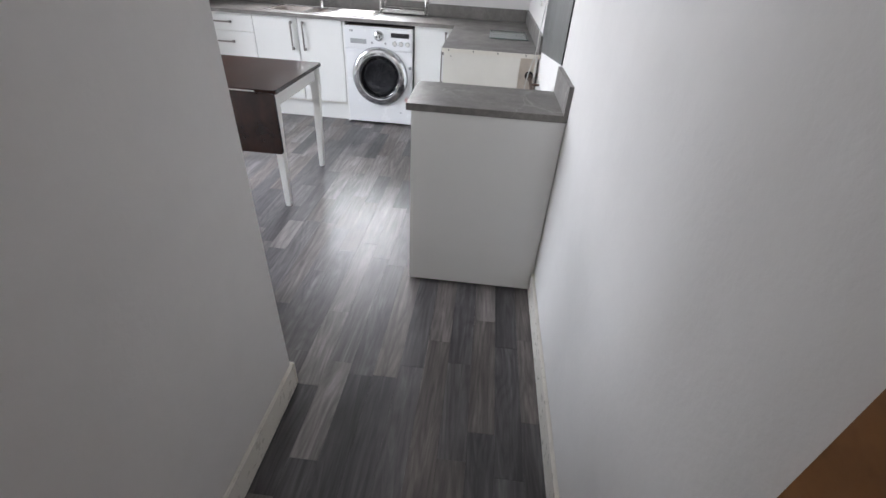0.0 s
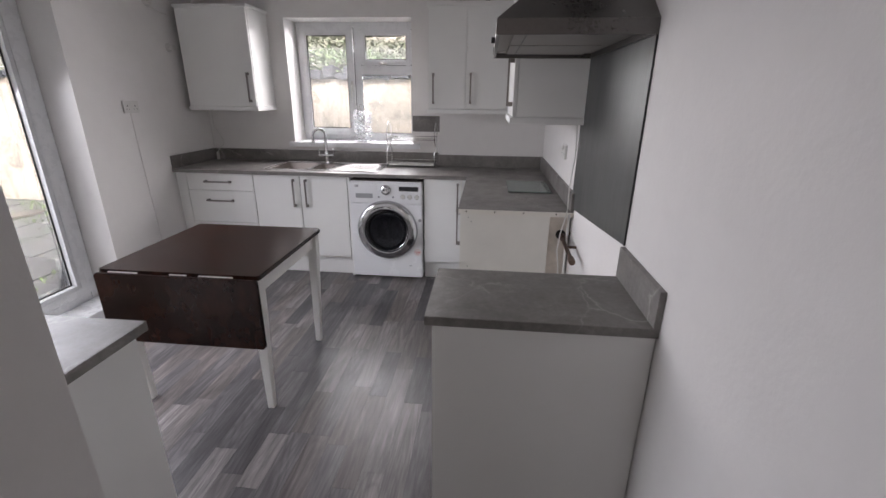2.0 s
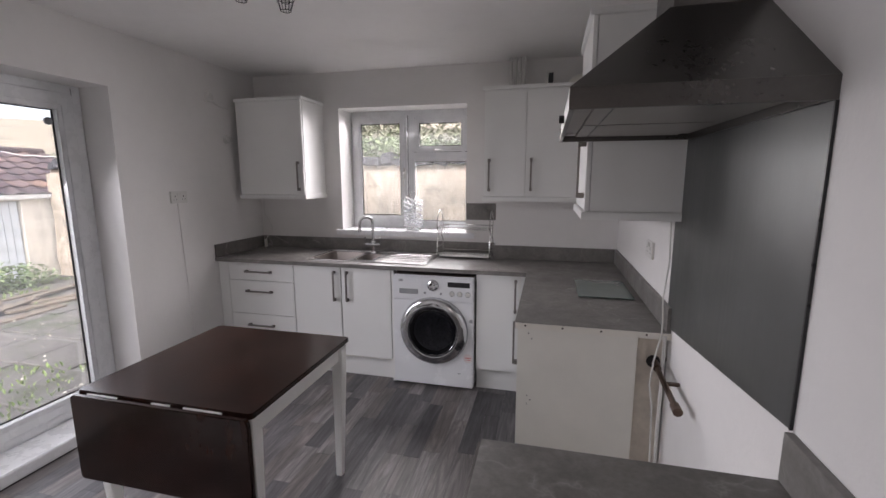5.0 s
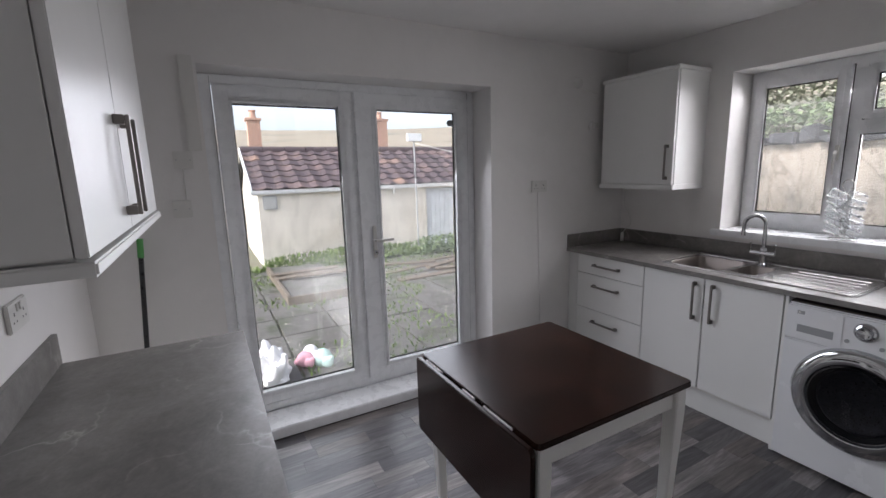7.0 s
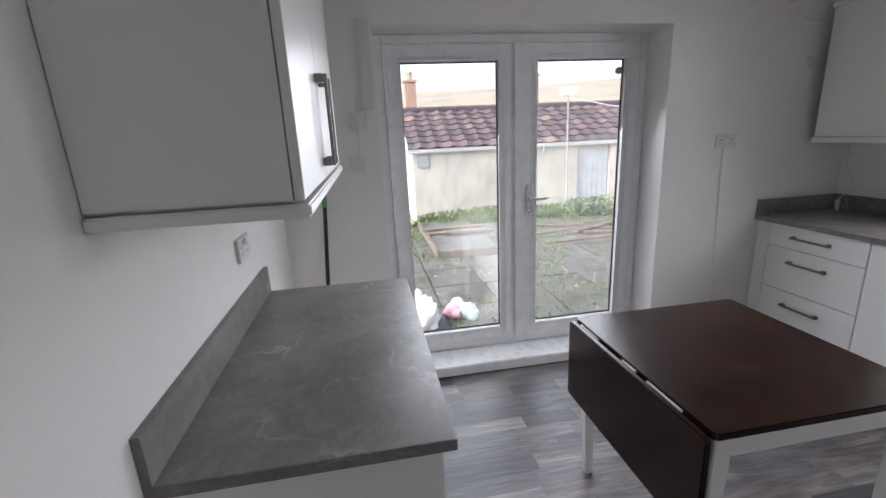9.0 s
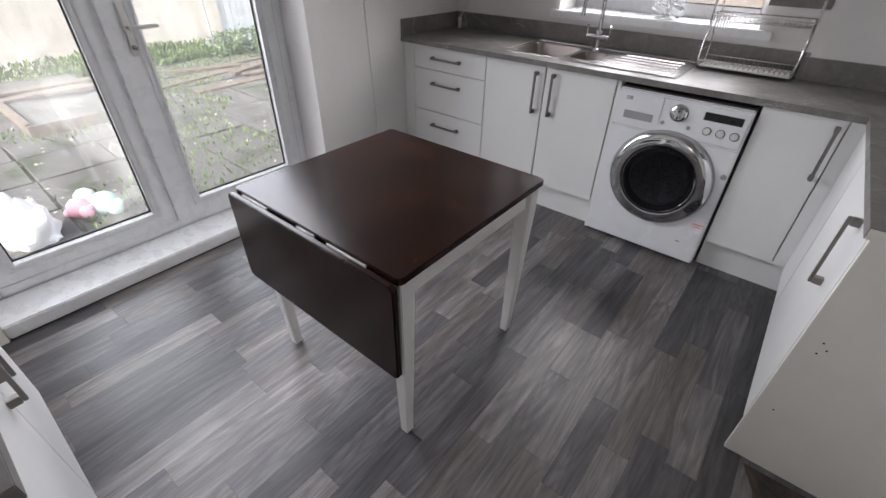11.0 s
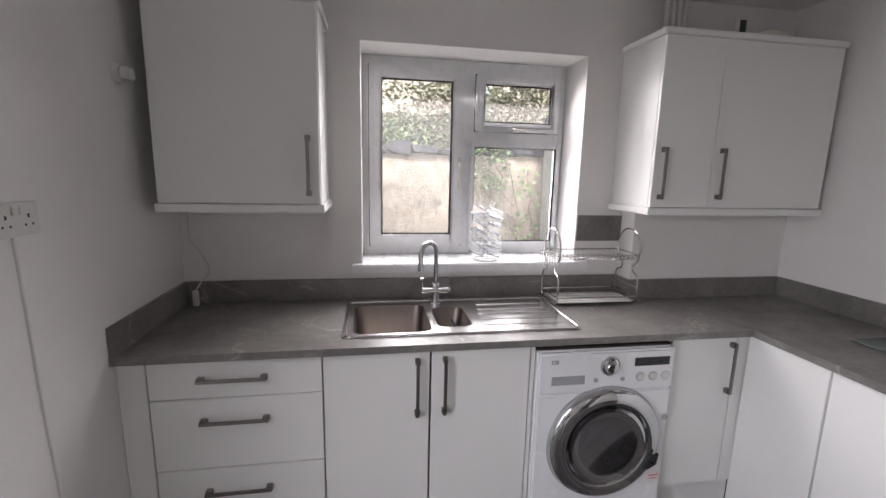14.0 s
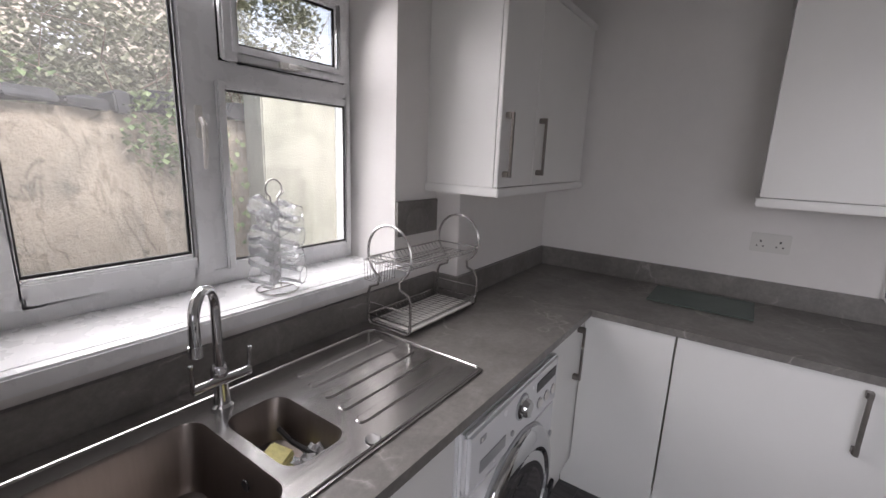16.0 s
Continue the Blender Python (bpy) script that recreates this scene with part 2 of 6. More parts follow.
def pane_glass(name, smear):
    """Clear pane with a dusty, misted film where smear is set."""
    m, t, tr, mx, out = glass(name, (0.95, 0.97, 0.96))
    if not smear:
        d = t.nodes.new("ShaderNodeBsdfTranslucent")
        d.inputs[0].default_value = (0.8, 0.8, 0.78, 1)
        m2 = t.nodes.new("ShaderNodeMixShader")
        m2.inputs[0].default_value = 0.022
        t.links.new(mx.outputs[0], m2.inputs[1])
        t.links.new(d.outputs[0], m2.inputs[2])
        t.links.new(m2.outputs[0], out.inputs[0])
    if smear:
        geo = t.nodes.new("ShaderNodeNewGeometry")
        n = t.nodes.new("ShaderNodeTexNoise")
        n.inputs["Scale"].default_value = 2.0
        n.inputs["Detail"].default_value = 6
        t.links.new(geo.outputs["Position"], n.inputs["Vector"])
        sep = t.nodes.new("ShaderNodeSeparateXYZ")
        t.links.new(geo.outputs["Position"], sep.inputs[0])
        low = t.nodes.new("ShaderNodeMapRange")
        low.inputs["From Min"].default_value, low.inputs["From Max"].default_value = 1.15, 0.35
        low.inputs["To Min"].default_value, low.inputs["To Max"].default_value = 0.0, 0.26
        t.links.new(sep.outputs["Z"], low.inputs["Value"])
        side = t.nodes.new("ShaderNodeMapRange")
        side.inputs["From Min"].default_value, side.inputs["From Max"].default_value = 2.35, 2.65
        t.links.new(sep.outputs["Y"], side.inputs["Value"])
        r = t.nodes.new("ShaderNodeMapRange")
        r.inputs["From Min"].default_value, r.inputs["From Max"].default_value = 0.38, 0.62
        t.links.new(n.outputs["Fac"], r.inputs["Value"])
        a = t.nodes.new("ShaderNodeMath")
        a.operation = "MULTIPLY"
        b = t.nodes.new("ShaderNodeMath")
        b.operation = "MULTIPLY"
        t.links.new(low.outputs[0], a.inputs[0])
        t.links.new(side.outputs[0], a.inputs[1])
        t.links.new(a.outputs[0], b.inputs[0])
        t.links.new(r.outputs[0], b.inputs[1])
        d = t.nodes.new("ShaderNodeBsdfTranslucent")
        d.inputs[0].default_value = (0.8, 0.78, 0.72, 1)
        m2 = t.nodes.new("ShaderNodeMixShader")
        t.links.new(b.outputs[0], m2.inputs[0])
        t.links.new(mx.outputs[0], m2.inputs[1])
        t.links.new(d.outputs[0], m2.inputs[2])
        t.links.new(m2.outputs[0], out.inputs[0])
    return m


def frosty(name):
    """Thick clear glass: mostly see-through, glossy, with some milky scatter."""
    m, t, tr, mx, out = glass(name, (0.985, 0.99, 0.99))
    d = t.nodes.new("ShaderNodeBsdfTranslucent")
    d.inputs[0].default_value = (0.9, 0.92, 0.94, 1)
    m2 = t.nodes.new("ShaderNodeMixShader")
    m2.inputs[0].default_value = 0.09
    t.links.new(mx.outputs[0], m2.inputs[1])
    t.links.new(d.outputs[0], m2.inputs[2])
    t.links.new(m2.outputs[0], out.inputs[0])
    return m


MARBLE = marble()
FLOORM = floor_planks()
WOOD = dark_wood()
SPLASH = brushed("brushed_steel_sheet", (0.18, 0.185, 0.185), 2, 0.42)
HOODM = brushed("brushed_steel_hood", (0.17, 0.162, 0.155), 1, 0.3)
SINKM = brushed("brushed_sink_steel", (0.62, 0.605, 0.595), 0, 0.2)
# same sink steel, darkened for the dark surroundings the bowls reflect
BOWLM = brushed("shade_dark_bowl_steel", (0.30, 0.265, 0.245), 2, 0.34)
ALU = brushed("brushed_aluminium_mesh", (0.46, 0.44, 0.42), 1, 0.42)
PANE = pane_glass("window_glass", False)
MISTY = pane_glass("misted_window_glass", True)
CUPG = frosty("cup_glass")
TINTED = glass("smoky_door_glass", (0.36, 0.37, 0.40))[0]
DRUM = plain("dim_drum_steel", (0.20, 0.20, 0.21), 0.3, 1.0, 0.2, 40, 0.1)
DOORGLASS = plain("dark_appliance_glass", (0.015, 0.015, 0.018), 0.06, 0, 0.1, 10, 0)
BOARDG = plain("green_tinted_glass", (0.125, 0.165, 0.150), 0.07, 0, 0.05, 10, 0)


def render_wall(name, col, stain, scale=1.4, lumps=0.6, cracked=False):
    m = Mat(name, 0.9)
    co = m.where()
    a = m.ramp(m.noise(co, scale, 8, 0.65, 0.6), [(0.35, stain), (0.5, col), (0.75, tuple(min(1, c * 1.08) for c in col))])
    b = m.ramp(m.noise(m.where((1, 1, 0.35)), 4.5, 6, 0.7), [(0.3, (0.78,)), (0.55, (1.02,))])
    c = m.mix(1.0, a, b, "MULTIPLY")
    if cracked:
        n = m.noise(m.where((1, 1, 0.55)), 3.2, 7, 0.62, 1.2)
        crack = m.ramp(n, [(0.474, (1.0,)), (0.488, (0.5,)), (0.497, (0.5,)), (0.51, (1.0,))])
        spots = m.ramp(m.noise(co, 9, 5), [(0.28, (0.45,)), (0.36, (1.0,))])
        c = m.mix(0.75, c, crack, "MULTIPLY")
        c = m.mix(0.9, c, spots, "MULTIPLY")
    m.colour(c)
    m.bump(m.mix(0.5, m.noise(co, 7, 6), m.noise(co, 45, 4)), lumps, 0.02)
    return m.m


SHEDW = render_wall("cream_render", (0.66, 0.62, 0.55), (0.56, 0.52, 0.45), 0.9)
YARDW = render_wall("weathered_cream_render", (0.40, 0.345, 0.285), (0.25, 0.225, 0.19), 2.6, 1.2, True)
PALEW = render_wall("pale_grey_green_render", (0.43, 0.43, 0.37), (0.33, 0.34, 0.28), 2.0, 0.6)
FARW = render_wall("pale_beige_render", (0.52, 0.47, 0.41), (0.46, 0.41, 0.35), 0.6, 0.2)
FARGLASS = plain("pale_curtained_glass", (0.60, 0.66, 0.74), 0.2, 0, 0.1, 2, 0)
PAVE = render_wall("mossy_paving", (0.125, 0.118, 0.11), (0.06, 0.072, 0.04), 2.4, 0.5)
SOIL = render_wall("mossy_soil", (0.17, 0.16, 0.12), (0.09, 0.12, 0.05), 3.0, 0.9)
HILL = render_wall("moor_grass", (0.33, 0.28, 0.21), (0.20, 0.19, 0.15), 0.012, 0.0)
SLATE = render_wall("grey_slate", (0.17, 0.17, 0.18), (0.11, 0.11, 0.12), 2.0, 0.3)
BRICKM = plain("orange_red_brick", (0.54, 0.35, 0.27), 0.85, 0, 0.25, 12, 0.4)
OLDWOOD = plain("weathered_timber", (0.16, 0.13, 0.10), 0.85, 0, 0.3, 18, 0.4)
BLUEDOOR = plain("faded_blue_white_paint", (0.56, 0.60, 0.64), 0.6, 0, 0.1, 6, 0.2)
STONEM = plain("dark_coping_stone", (0.045, 0.047, 0.055), 0.9, 0, 0.3, 9, 0.6)
BARK = plain("grey_brown_bark", (0.16, 0.12, 0.09), 0.9, 0, 0.25, 25, 0.5)
OLDPLY = plain("stained_raw_board", (0.60, 0.54, 0.47), 0.7, 0, 0.25, 7, 0.2)
GRIME = render_wall("grimy_brown_floor", (0.10, 0.075, 0.055), (0.035, 0.03, 0.026), 5.0, 0.4)
DARKTIM = plain("dark_brown_varnish", (0.05, 0.018, 0.008), 0.3, 0, 0.25, 14, 0.1)
TIMBER = plain("varnished_brown_wood", (0.24, 0.105, 0.035), 0.35, 0, 0.25, 14, 0.1)


def tile_mat():
    m = Mat("brown_concrete_roof_tile", 0.8)
    r = m.node("ObjectInfo")
    tone = m.ramp(r.outputs["Random"], [(0.0, (0.075, 0.056, 0.062)), (0.6, (0.105, 0.078, 0.084)), (0.9, (0.145, 0.102, 0.10)), (1.0, (0.25, 0.16, 0.12))])
    lich = m.ramp(m.noise(m.where(), 5, 6, 0.7), [(0.5, (1.0, 1.0, 1.0)), (0.68, (1.9, 1.8, 1.5))])
    m.colour(m.mix(1.0, tone, lich, "MULTIPLY"))
    m.bump(m.noise(m.where(), 40, 4), 0.3, 0.004)
    return m.m


def leaf_mat(name, a, b):
    m = Mat(name, 0.6)
    g = m.node("NewGeometry")
    m.colour(m.ramp(g.outputs["Random Per Island"], [(0.0, a), (0.7, b), (1.0, tuple(min(1, c * 1.3) for c in b))]))
    m.b.inputs["Transmission Weight"].default_value = 0.0
    return m.m


TILE = tile_mat()
LEAF = leaf_mat("green_leaf", (0.09, 0.15, 0.06), (0.22, 0.29, 0.14))
LEAF2 = leaf_mat("pale_grey_green_leaf", (0.12, 0.13, 0.08), (0.26, 0.27, 0.19))
GRASS = leaf_mat("moss_green_weed", (0.07, 0.12, 0.03), (0.17, 0.24, 0.07))
LITTER = leaf_mat("pale_leaf_litter", (0.25, 0.22, 0.17), (0.5, 0.47, 0.40))

# ---- building helpers (everything is modelled in world metres) ----
WORLD = {}


def thing(name, loc, label, category, group="", rz=0):
    ob = new(name)
    ob.empty_display_size = 0.05
    m = Matrix.Translation(loc) @ Matrix.Rotation(radians(rz), 4, "Z")
    ob.matrix_basis = m
    WORLD[ob] = m
    return tagged(ob, label, category, group)


def part(name, bm, material, parent=None, label="", smooth=False, kind="", bevel=0.0, local=False):
    """Links bm, modelled in world metres (local: in its thing's own), as one mesh under parent."""
    if bevel:
        bmesh.ops.remove_doubles(bm, verts=bm.verts, dist=1e-5)
        es = [e for e in bm.edges if len(e.link_faces) == 2 and e.calc_face_angle(0) > 0.5]
        bmesh.ops.bevel(bm, geom=es, offset=bevel, segments=2, affect="EDGES", clamp_overlap=True)
    me = bpy.data.meshes.new(name)
    if parent is not None and not local:
        bmesh.ops.transform(bm, matrix=WORLD[parent].inverted(), verts=bm.verts)
    if smooth:
        for f in bm.faces:
            f.smooth = True
    bm.normal_update()
    bm.to_mesh(me)
    bm.free()
    for mt in material if isinstance(material, (list, tuple)) else [material]:
        me.materials.append(mt)
    ob = new(name, me)
    if smooth:
        try:
            me.set_sharp_from_angle(angle=radians(40))
        except AttributeError:
            pass
    if parent is not None:
        ob.parent = parent
        WORLD[ob] = WORLD[parent]
    else:
        WORLD[ob] = Matrix()
    return tagged(ob, label, "", "", kind)


def box(x0, x1, y0, y1, z0, z1, bm=None):
    bm = bm or bmesh.new()
    m = Matrix.Translation(((x0 + x1) / 2, (y0 + y1) / 2, (z0 + z1) / 2)) @ Matrix.Diagonal((abs(x1 - x0), abs(y1 - y0), abs(z1 - z0), 1))
    bmesh.ops.create_cube(bm, size=1, matrix=m)
    return bm


def prism(points, axis, a, b, bm=None):
    """Extrudes a polygon of (u, v) points along an axis from a to b; u, v are the other two axes in order."""
    bm = bm or bmesh.new()

    def at(u, v, w):
        p = [u, v]
        p.insert(axis, w)
        return bm.verts.new(p)
    lo = [at(u, v, a) for u, v in points]
    hi = [at(u, v, b) for u, v in points]
    n = len(points)
    bm.faces.new(lo)
    bm.faces.new(hi)
    for i in range(n):
        bm.faces.new((lo[i], lo[(i + 1) % n], hi[(i + 1) % n], hi[i]))
    bmesh.ops.recalc_face_normals(bm, faces=bm.faces)
    return bm


def tube(path, r, seg=8, closed=False, bm=None):
    bm = bm or bmesh.new()
    pts = [Vector(p) for p in path]
    n = len(pts)
    rings = []
    up = None
    for i, p in enumerate(pts):
        a = pts[(i - 1) % n] if closed or i else p
        b = pts[(i + 1) % n] if closed or i < n - 1 else p
        d = (b - a).normalized()
        if up is None:
            up = d.orthogonal().normalized()
        side = d.cross(up)
        if side.length < 1e-6:
            side = d.orthogonal()
        side.normalize()
        up = side.cross(d).normalized()
        rr = r[i] if isinstance(r, (list, tuple)) else r
        rings.append([bm.verts.new(p + (side * math.cos(t) + up * math.sin(t)) * rr) for t in (2 * math.pi * k / seg for k in range(seg))])
    m = n if closed else n - 1
    for i in range(m):
        A, B = rings[i], rings[(i + 1) % n]
        for k in range(seg):
            bm.faces.new((A[k], A[(k + 1) % seg], B[(k + 1) % seg], B[k]))
    if not closed:
        bm.faces.new(rings[0][::-1])
        bm.faces.new(rings[-1])
    bmesh.ops.recalc_face_normals(bm, faces=bm.faces)
    return bm


def disc(c, axis, r, h, seg=32, r2=None, bm=None):
    """A cylinder or cone from c, h long along the axis vector."""
    bm = bm or bmesh.new()
    d = Vector(axis).normalized()
    q = d.to_track_quat("Z", "Y").to_matrix().to_4x4()
    bmesh.ops.create_cone(bm, cap_ends=True, segments=seg, radius1=r, radius2=r if r2 is None else r2, depth=h,
                          matrix=Matrix.Translation(Vector(c) + d * h / 2) @ q)
    return bm


def lathe(c, axis, profile, seg=48, bm=None):
    """Turns (radius, height) points round an axis vector through c."""
    bm = bm or bmesh.new()
    q = Matrix.Translation(c) @ Vector(axis).normalized().to_track_quat("Z", "Y").to_matrix().to_4x4()
    rings = []
    for r, h in profile:
        if r < 1e-5:
            rings.append([bm.verts.new(q @ Vector((0, 0, h)))])
        else:
            rings.append([bm.verts.new(q @ Vector((r * math.cos(t), r * math.sin(t), h))) for t in (2 * math.pi * k / seg for k in range(seg))])
    for A, B in zip(rings, rings[1:]):
        for k in range(seg):
            q4 = [A[k % len(A)], A[(k + 1) % len(A)], B[(k + 1) % len(B)], B[k % len(B)]]
            q4 = list(dict.fromkeys(q4))
            if len(q4) > 2:
                bm.faces.new(q4)
    bmesh.ops.recalc_face_normals(bm, faces=bm.faces)
    return bm


def arc(c, r, a0, a1, n, u, v):
    c, u, v = Vector(c), Vector(u), Vector(v)
    return [c + u * r * math.cos(radians(a0 + (a1 - a0) * i / n)) + v * r * math.sin(radians(a0 + (a1 - a0) * i / n)) for i in range(n + 1)]


def rrect(x0, x1, y0, y1, r, n=5):
    out = []
    for cx, cy, s in ((x1 - r, y1 - r, 0), (x0 + r, y1 - r, 90), (x0 + r, y0 + r, 180), (x1 - r, y0 + r, 270)):
        for i in range(n + 1):
            a = radians(s + 90 * i / n)
            out.append((cx + r * math.cos(a), cy + r * math.sin(a)))
    return out


def setting(name, bm, mat, **kw):
    return tagged(part(name, bm, mat, None, kind="structure", **kw), kind="structure")


# ---- the room ----
WX, EX, NY, SY = -2.48, 0.655, 5.18, 1.50      # kitchen faces: west, east, north, south
CX, CEILZ, BACK = -0.31, 2.44, -2.6            # corridor's west face, ceiling height, corridor's end
DY0, DY1, DZ = 2.06, 3.81, 2.10                # french door opening
VX0, VX1, VZ0, VZ1 = -1.652, -0.523, 1.05, 2.14  # window opening

bm = box(WX - 0.3, WX, SY - 0.15, DY0, -0.2, CEILZ)
box(WX - 0.3, WX, DY1, NY + 0.3, -0.2, CEILZ, bm)
box(WX - 0.3, WX, DY0, DY1, DZ, CEILZ, bm)
box(WX - 0.3, WX, DY0, DY1, -0.2, 0.0, bm)
setting("wall_west", bm, PAINT, label="white painted plaster wall with french doors")
bm = box(WX, VX0, NY, NY + 0.3, -0.2, CEILZ)
box(VX1, EX, NY, NY + 0.3, -0.2, CEILZ, bm)
box(VX0, VX1, NY, NY + 0.3, VZ1, CEILZ, bm)
box(VX0, VX1, NY, NY + 0.3, -0.2, VZ0, bm)
setting("wall_north", bm, PAINT, label="white painted plaster wall with a window over the sink")
setting("wall_east", box(EX, EX + 0.2, BACK, NY + 0.3, -0.2, CEILZ), PAINT, label="long white painted plaster wall")
setting("wall_south", box(WX, CX, SY - 0.15, SY, -0.2, CEILZ), PAINT, label="white painted plaster wall behind the short worktop")
setting("wall_corridor", box(CX - 0.12, CX, BACK, SY - 0.15, -0.2, CEILZ), PAINT, label="white painted corridor wall")
setting("wall_corridor_end", box(CX - 0.12, EX + 0.2, BACK - 0.12, BACK, -0.2, CEILZ), PAINT, label="plain white wall at the corridor's end")
bm = box(WX - 0.3, EX + 0.2, SY - 0.15, NY + 0.3, CEILZ, CEILZ + 0.15)
box(CX - 0.12, EX + 0.2, BACK - 0.12, SY - 0.15, CEILZ, CEILZ + 0.15, bm)
setting("ceiling", bm, CEIL, label="white painted plaster ceiling")
bm = box(WX, EX, SY, NY, -0.1, -0.003)
box(CX, EX, BACK, SY, -0.1, -0.003, bm)
floor = setting("floor", bm, DARK, label="grey oak-look vinyl plank floor")


def skirting(name, x0, x1, y0, y1):
    bm = box(x0, x1, y0, y1, 0.0, 0.12)
    setting(name, bm, GLOSS, label="cream gloss painted skirting board", bevel=0.004)


skirting("baseboard", EX - 0.014, EX, BACK, 0.0)
skirting("baseboard", EX - 0.014, EX, 0.722, 2.226)
skirting("baseboard", CX, CX + 0.014, BACK, SY - 0.0)
skirting("baseboard", CX - 0.44, CX + 0.014, SY, SY + 0.014)
skirting("baseboard", WX, WX + 0.018, DY1, 4.58)
skirting("baseboard", WX, WX + 0.018, SY, DY0)
skirting("baseboard", WX + 0.018, -1.88, SY, SY + 0.018)


def slab(outer, holes, z0, z1):
    """A flat board with holes, as one closed mesh."""
    bm = bmesh.new()
    edges, loops = [], []
    for pts in [outer] + holes:
        vs = [bm.verts.new((x, y, z1)) for x, y in pts]
        loops.append(vs)
        edges += [bm.edges.new((vs[i], vs[(i + 1) % len(vs)])) for i in range(len(vs))]
    got = bmesh.ops.triangle_fill(bm, edges=edges, use_beauty=True)
    faces = [f for f in got["geom"] if isinstance(f, bmesh.types.BMFace)]
    low = {v: bm.verts.new((v.co.x, v.co.y, z0)) for vs in loops for v in vs}
    for f in faces:
        bm.faces.new([low[v] for v in f.verts][::-1])
    for vs in loops:
        for i in range(len(vs)):
            a, b = vs[i], vs[(i + 1) % len(vs)]
            bm.faces.new((a, b, low[b], low[a]))
    bmesh.ops.recalc_face_normals(bm, faces=bm.faces)
    return bm


# ---- windows and doors ----
def rectframe(x0, x1, z0, z1, w, y0, y1, axis, bm=None):
    """A frame of four bars, w wide, in the plane across the axis (0: x, 1: y)."""
    bm = bm or bmesh.new()
    for a0, a1, b0, b1 in ((x0, x0 + w, z0, z1), (x1 - w, x1, z0, z1), (x0 + w, x1 - w, z0, z0 + w), (x0 + w, x1 - w, z1 - w, z1)):
        if axis == 1:
            box(a0, a1, y0, y1, b0, b1, bm)
        else:
            box(y0, y1, a0, a1, b0, b1, bm)
    return bm


GY = 5.455
win = thing("window_1", (-1.11, GY, VZ0), "white upvc casement window with a small top vent", "window")
win["kind"] = "structure"
bm = box(VX0 + 0.002, VX0 + 0.054, GY - 0.035, GY + 0.03, 1.092, VZ1 - 0.002)
box(VX1 - 0.026, VX1 - 0.002, GY - 0.035, GY + 0.03, 1.092, VZ1 - 0.002, bm)
box(VX0 + 0.054, VX1 - 0.026, GY - 0.035, GY + 0.03, 1.092, 1.144, bm)
box(VX0 + 0.054, VX1 - 0.026, GY - 0.035, GY + 0.03, VZ1 - 0.080, VZ1 - 0.002, bm)
box(-1.125, -1.050, GY - 0.035, GY + 0.03, 1.144, 1.702, bm)
box(-1.125, -1.024, GY - 0.035, GY + 0.03, 1.702, VZ1 - 0.080, bm)
box(-1.024, VX1 - 0.026, GY - 0.035, GY + 0.03, 1.702, 1.794, bm)
part("window_frame", bm, UPVC, win, "white upvc outer frame with mullion and transom", bevel=0.004)


def sash(x0, x1, z0, z1, w, name="sash"):
    s = part(name, rectframe(x0, x1, z0, z1, w, GY - 0.06, GY - 0.036, 1), UPVC, win, "white upvc opening sash", bevel=0.005)
    part("gasket", rectframe(x0 - 0.003, x1 + 0.003, z0 - 0.003, z1 + 0.003, 0.012, GY - 0.0362, GY - 0.0352, 1), RUBBER, s, "thin dark gasket round the sash")
    part("glazing_bead", rectframe(x0 + 0.024, x1 - 0.024, z0 + 0.024, z1 - 0.024, w - 0.03, GY - 0.068, GY - 0.0603, 1), UPVC, s, "raised white glazing bead", bevel=0.004)
    part("seal", rectframe(x0 + w - 0.001, x1 - w + 0.001, z0 + w - 0.001, z1 - w + 0.001, 0.009, GY - 0.040, GY - 0.034, 1), RUBBER, s)
    p = part("pane", box(x0 + w, x1 - w, GY - 0.034, GY - 0.028, z0 + w, z1 - w), PANE, s, "clear glass pane")
    p.visible_shadow = False
    return s


sa = sash(-1.614, -1.106, 1.143, 2.091, 0.062)
sv = sash(-1.042, -0.561, 1.776, 2.072, 0.047)
bm = rectframe(-1.064, -0.540, 1.138, 1.716, 0.024, GY - 0.053, GY - 0.0353, 1)
bd = part("glazing_bead", bm, UPVC, win, "white upvc glazing bead", bevel=0.005)
part("seal", rectframe(-1.041, -0.563, 1.161, 1.693, 0.007, GY - 0.042, GY - 0.036, 1), RUBBER, bd)
p = part("pane", box(-1.049, -0.550, GY - 0.034, GY - 0.028, 1.145, 1.7015), PANE, win, "clear glass pane")
p.visible_shadow = False
bm = box(-1.140, -1.120, GY - 0.074, GY - 0.0605, 1.545, 1.635)
tube([(-1.130, GY - 0.080, 1.60), (-1.130, GY - 0.098, 1.58), (-1.131, GY - 0.100, 1.52), (-1.132, GY - 0.092, 1.46)], [0.009, 0.009, 0.008, 0.006], 8, bm=bm)
part("window_handle", bm, WHITEP, sa, "white lever handle", bevel=0.003)
bm = box(-0.86, -0.79, GY - 0.080, GY - 0.0605, 1.780, 1.798)
tube([(-0.835, GY - 0.084, 1.789), (-0.82, GY - 0.102, 1.785), (-0.765, GY - 0.103, 1.781)], [0.008, 0.008, 0.006], 8, bm=bm)
part("window_handle", bm, WHITEP, sv, "small white vent handle", bevel=0.003)
part("window_sill", box(-1.700, -0.452, NY - 0.04, NY - 0.0, 1.048, 1.092), UPVC, win, "white painted projecting sill board", bevel=0.006)
part("window_sill_board", box(VX0 + 0.002, VX1 - 0.002, NY, GY - 0.0355, 1.05, 1.092), UPVC, win, "white painted inner sill board")

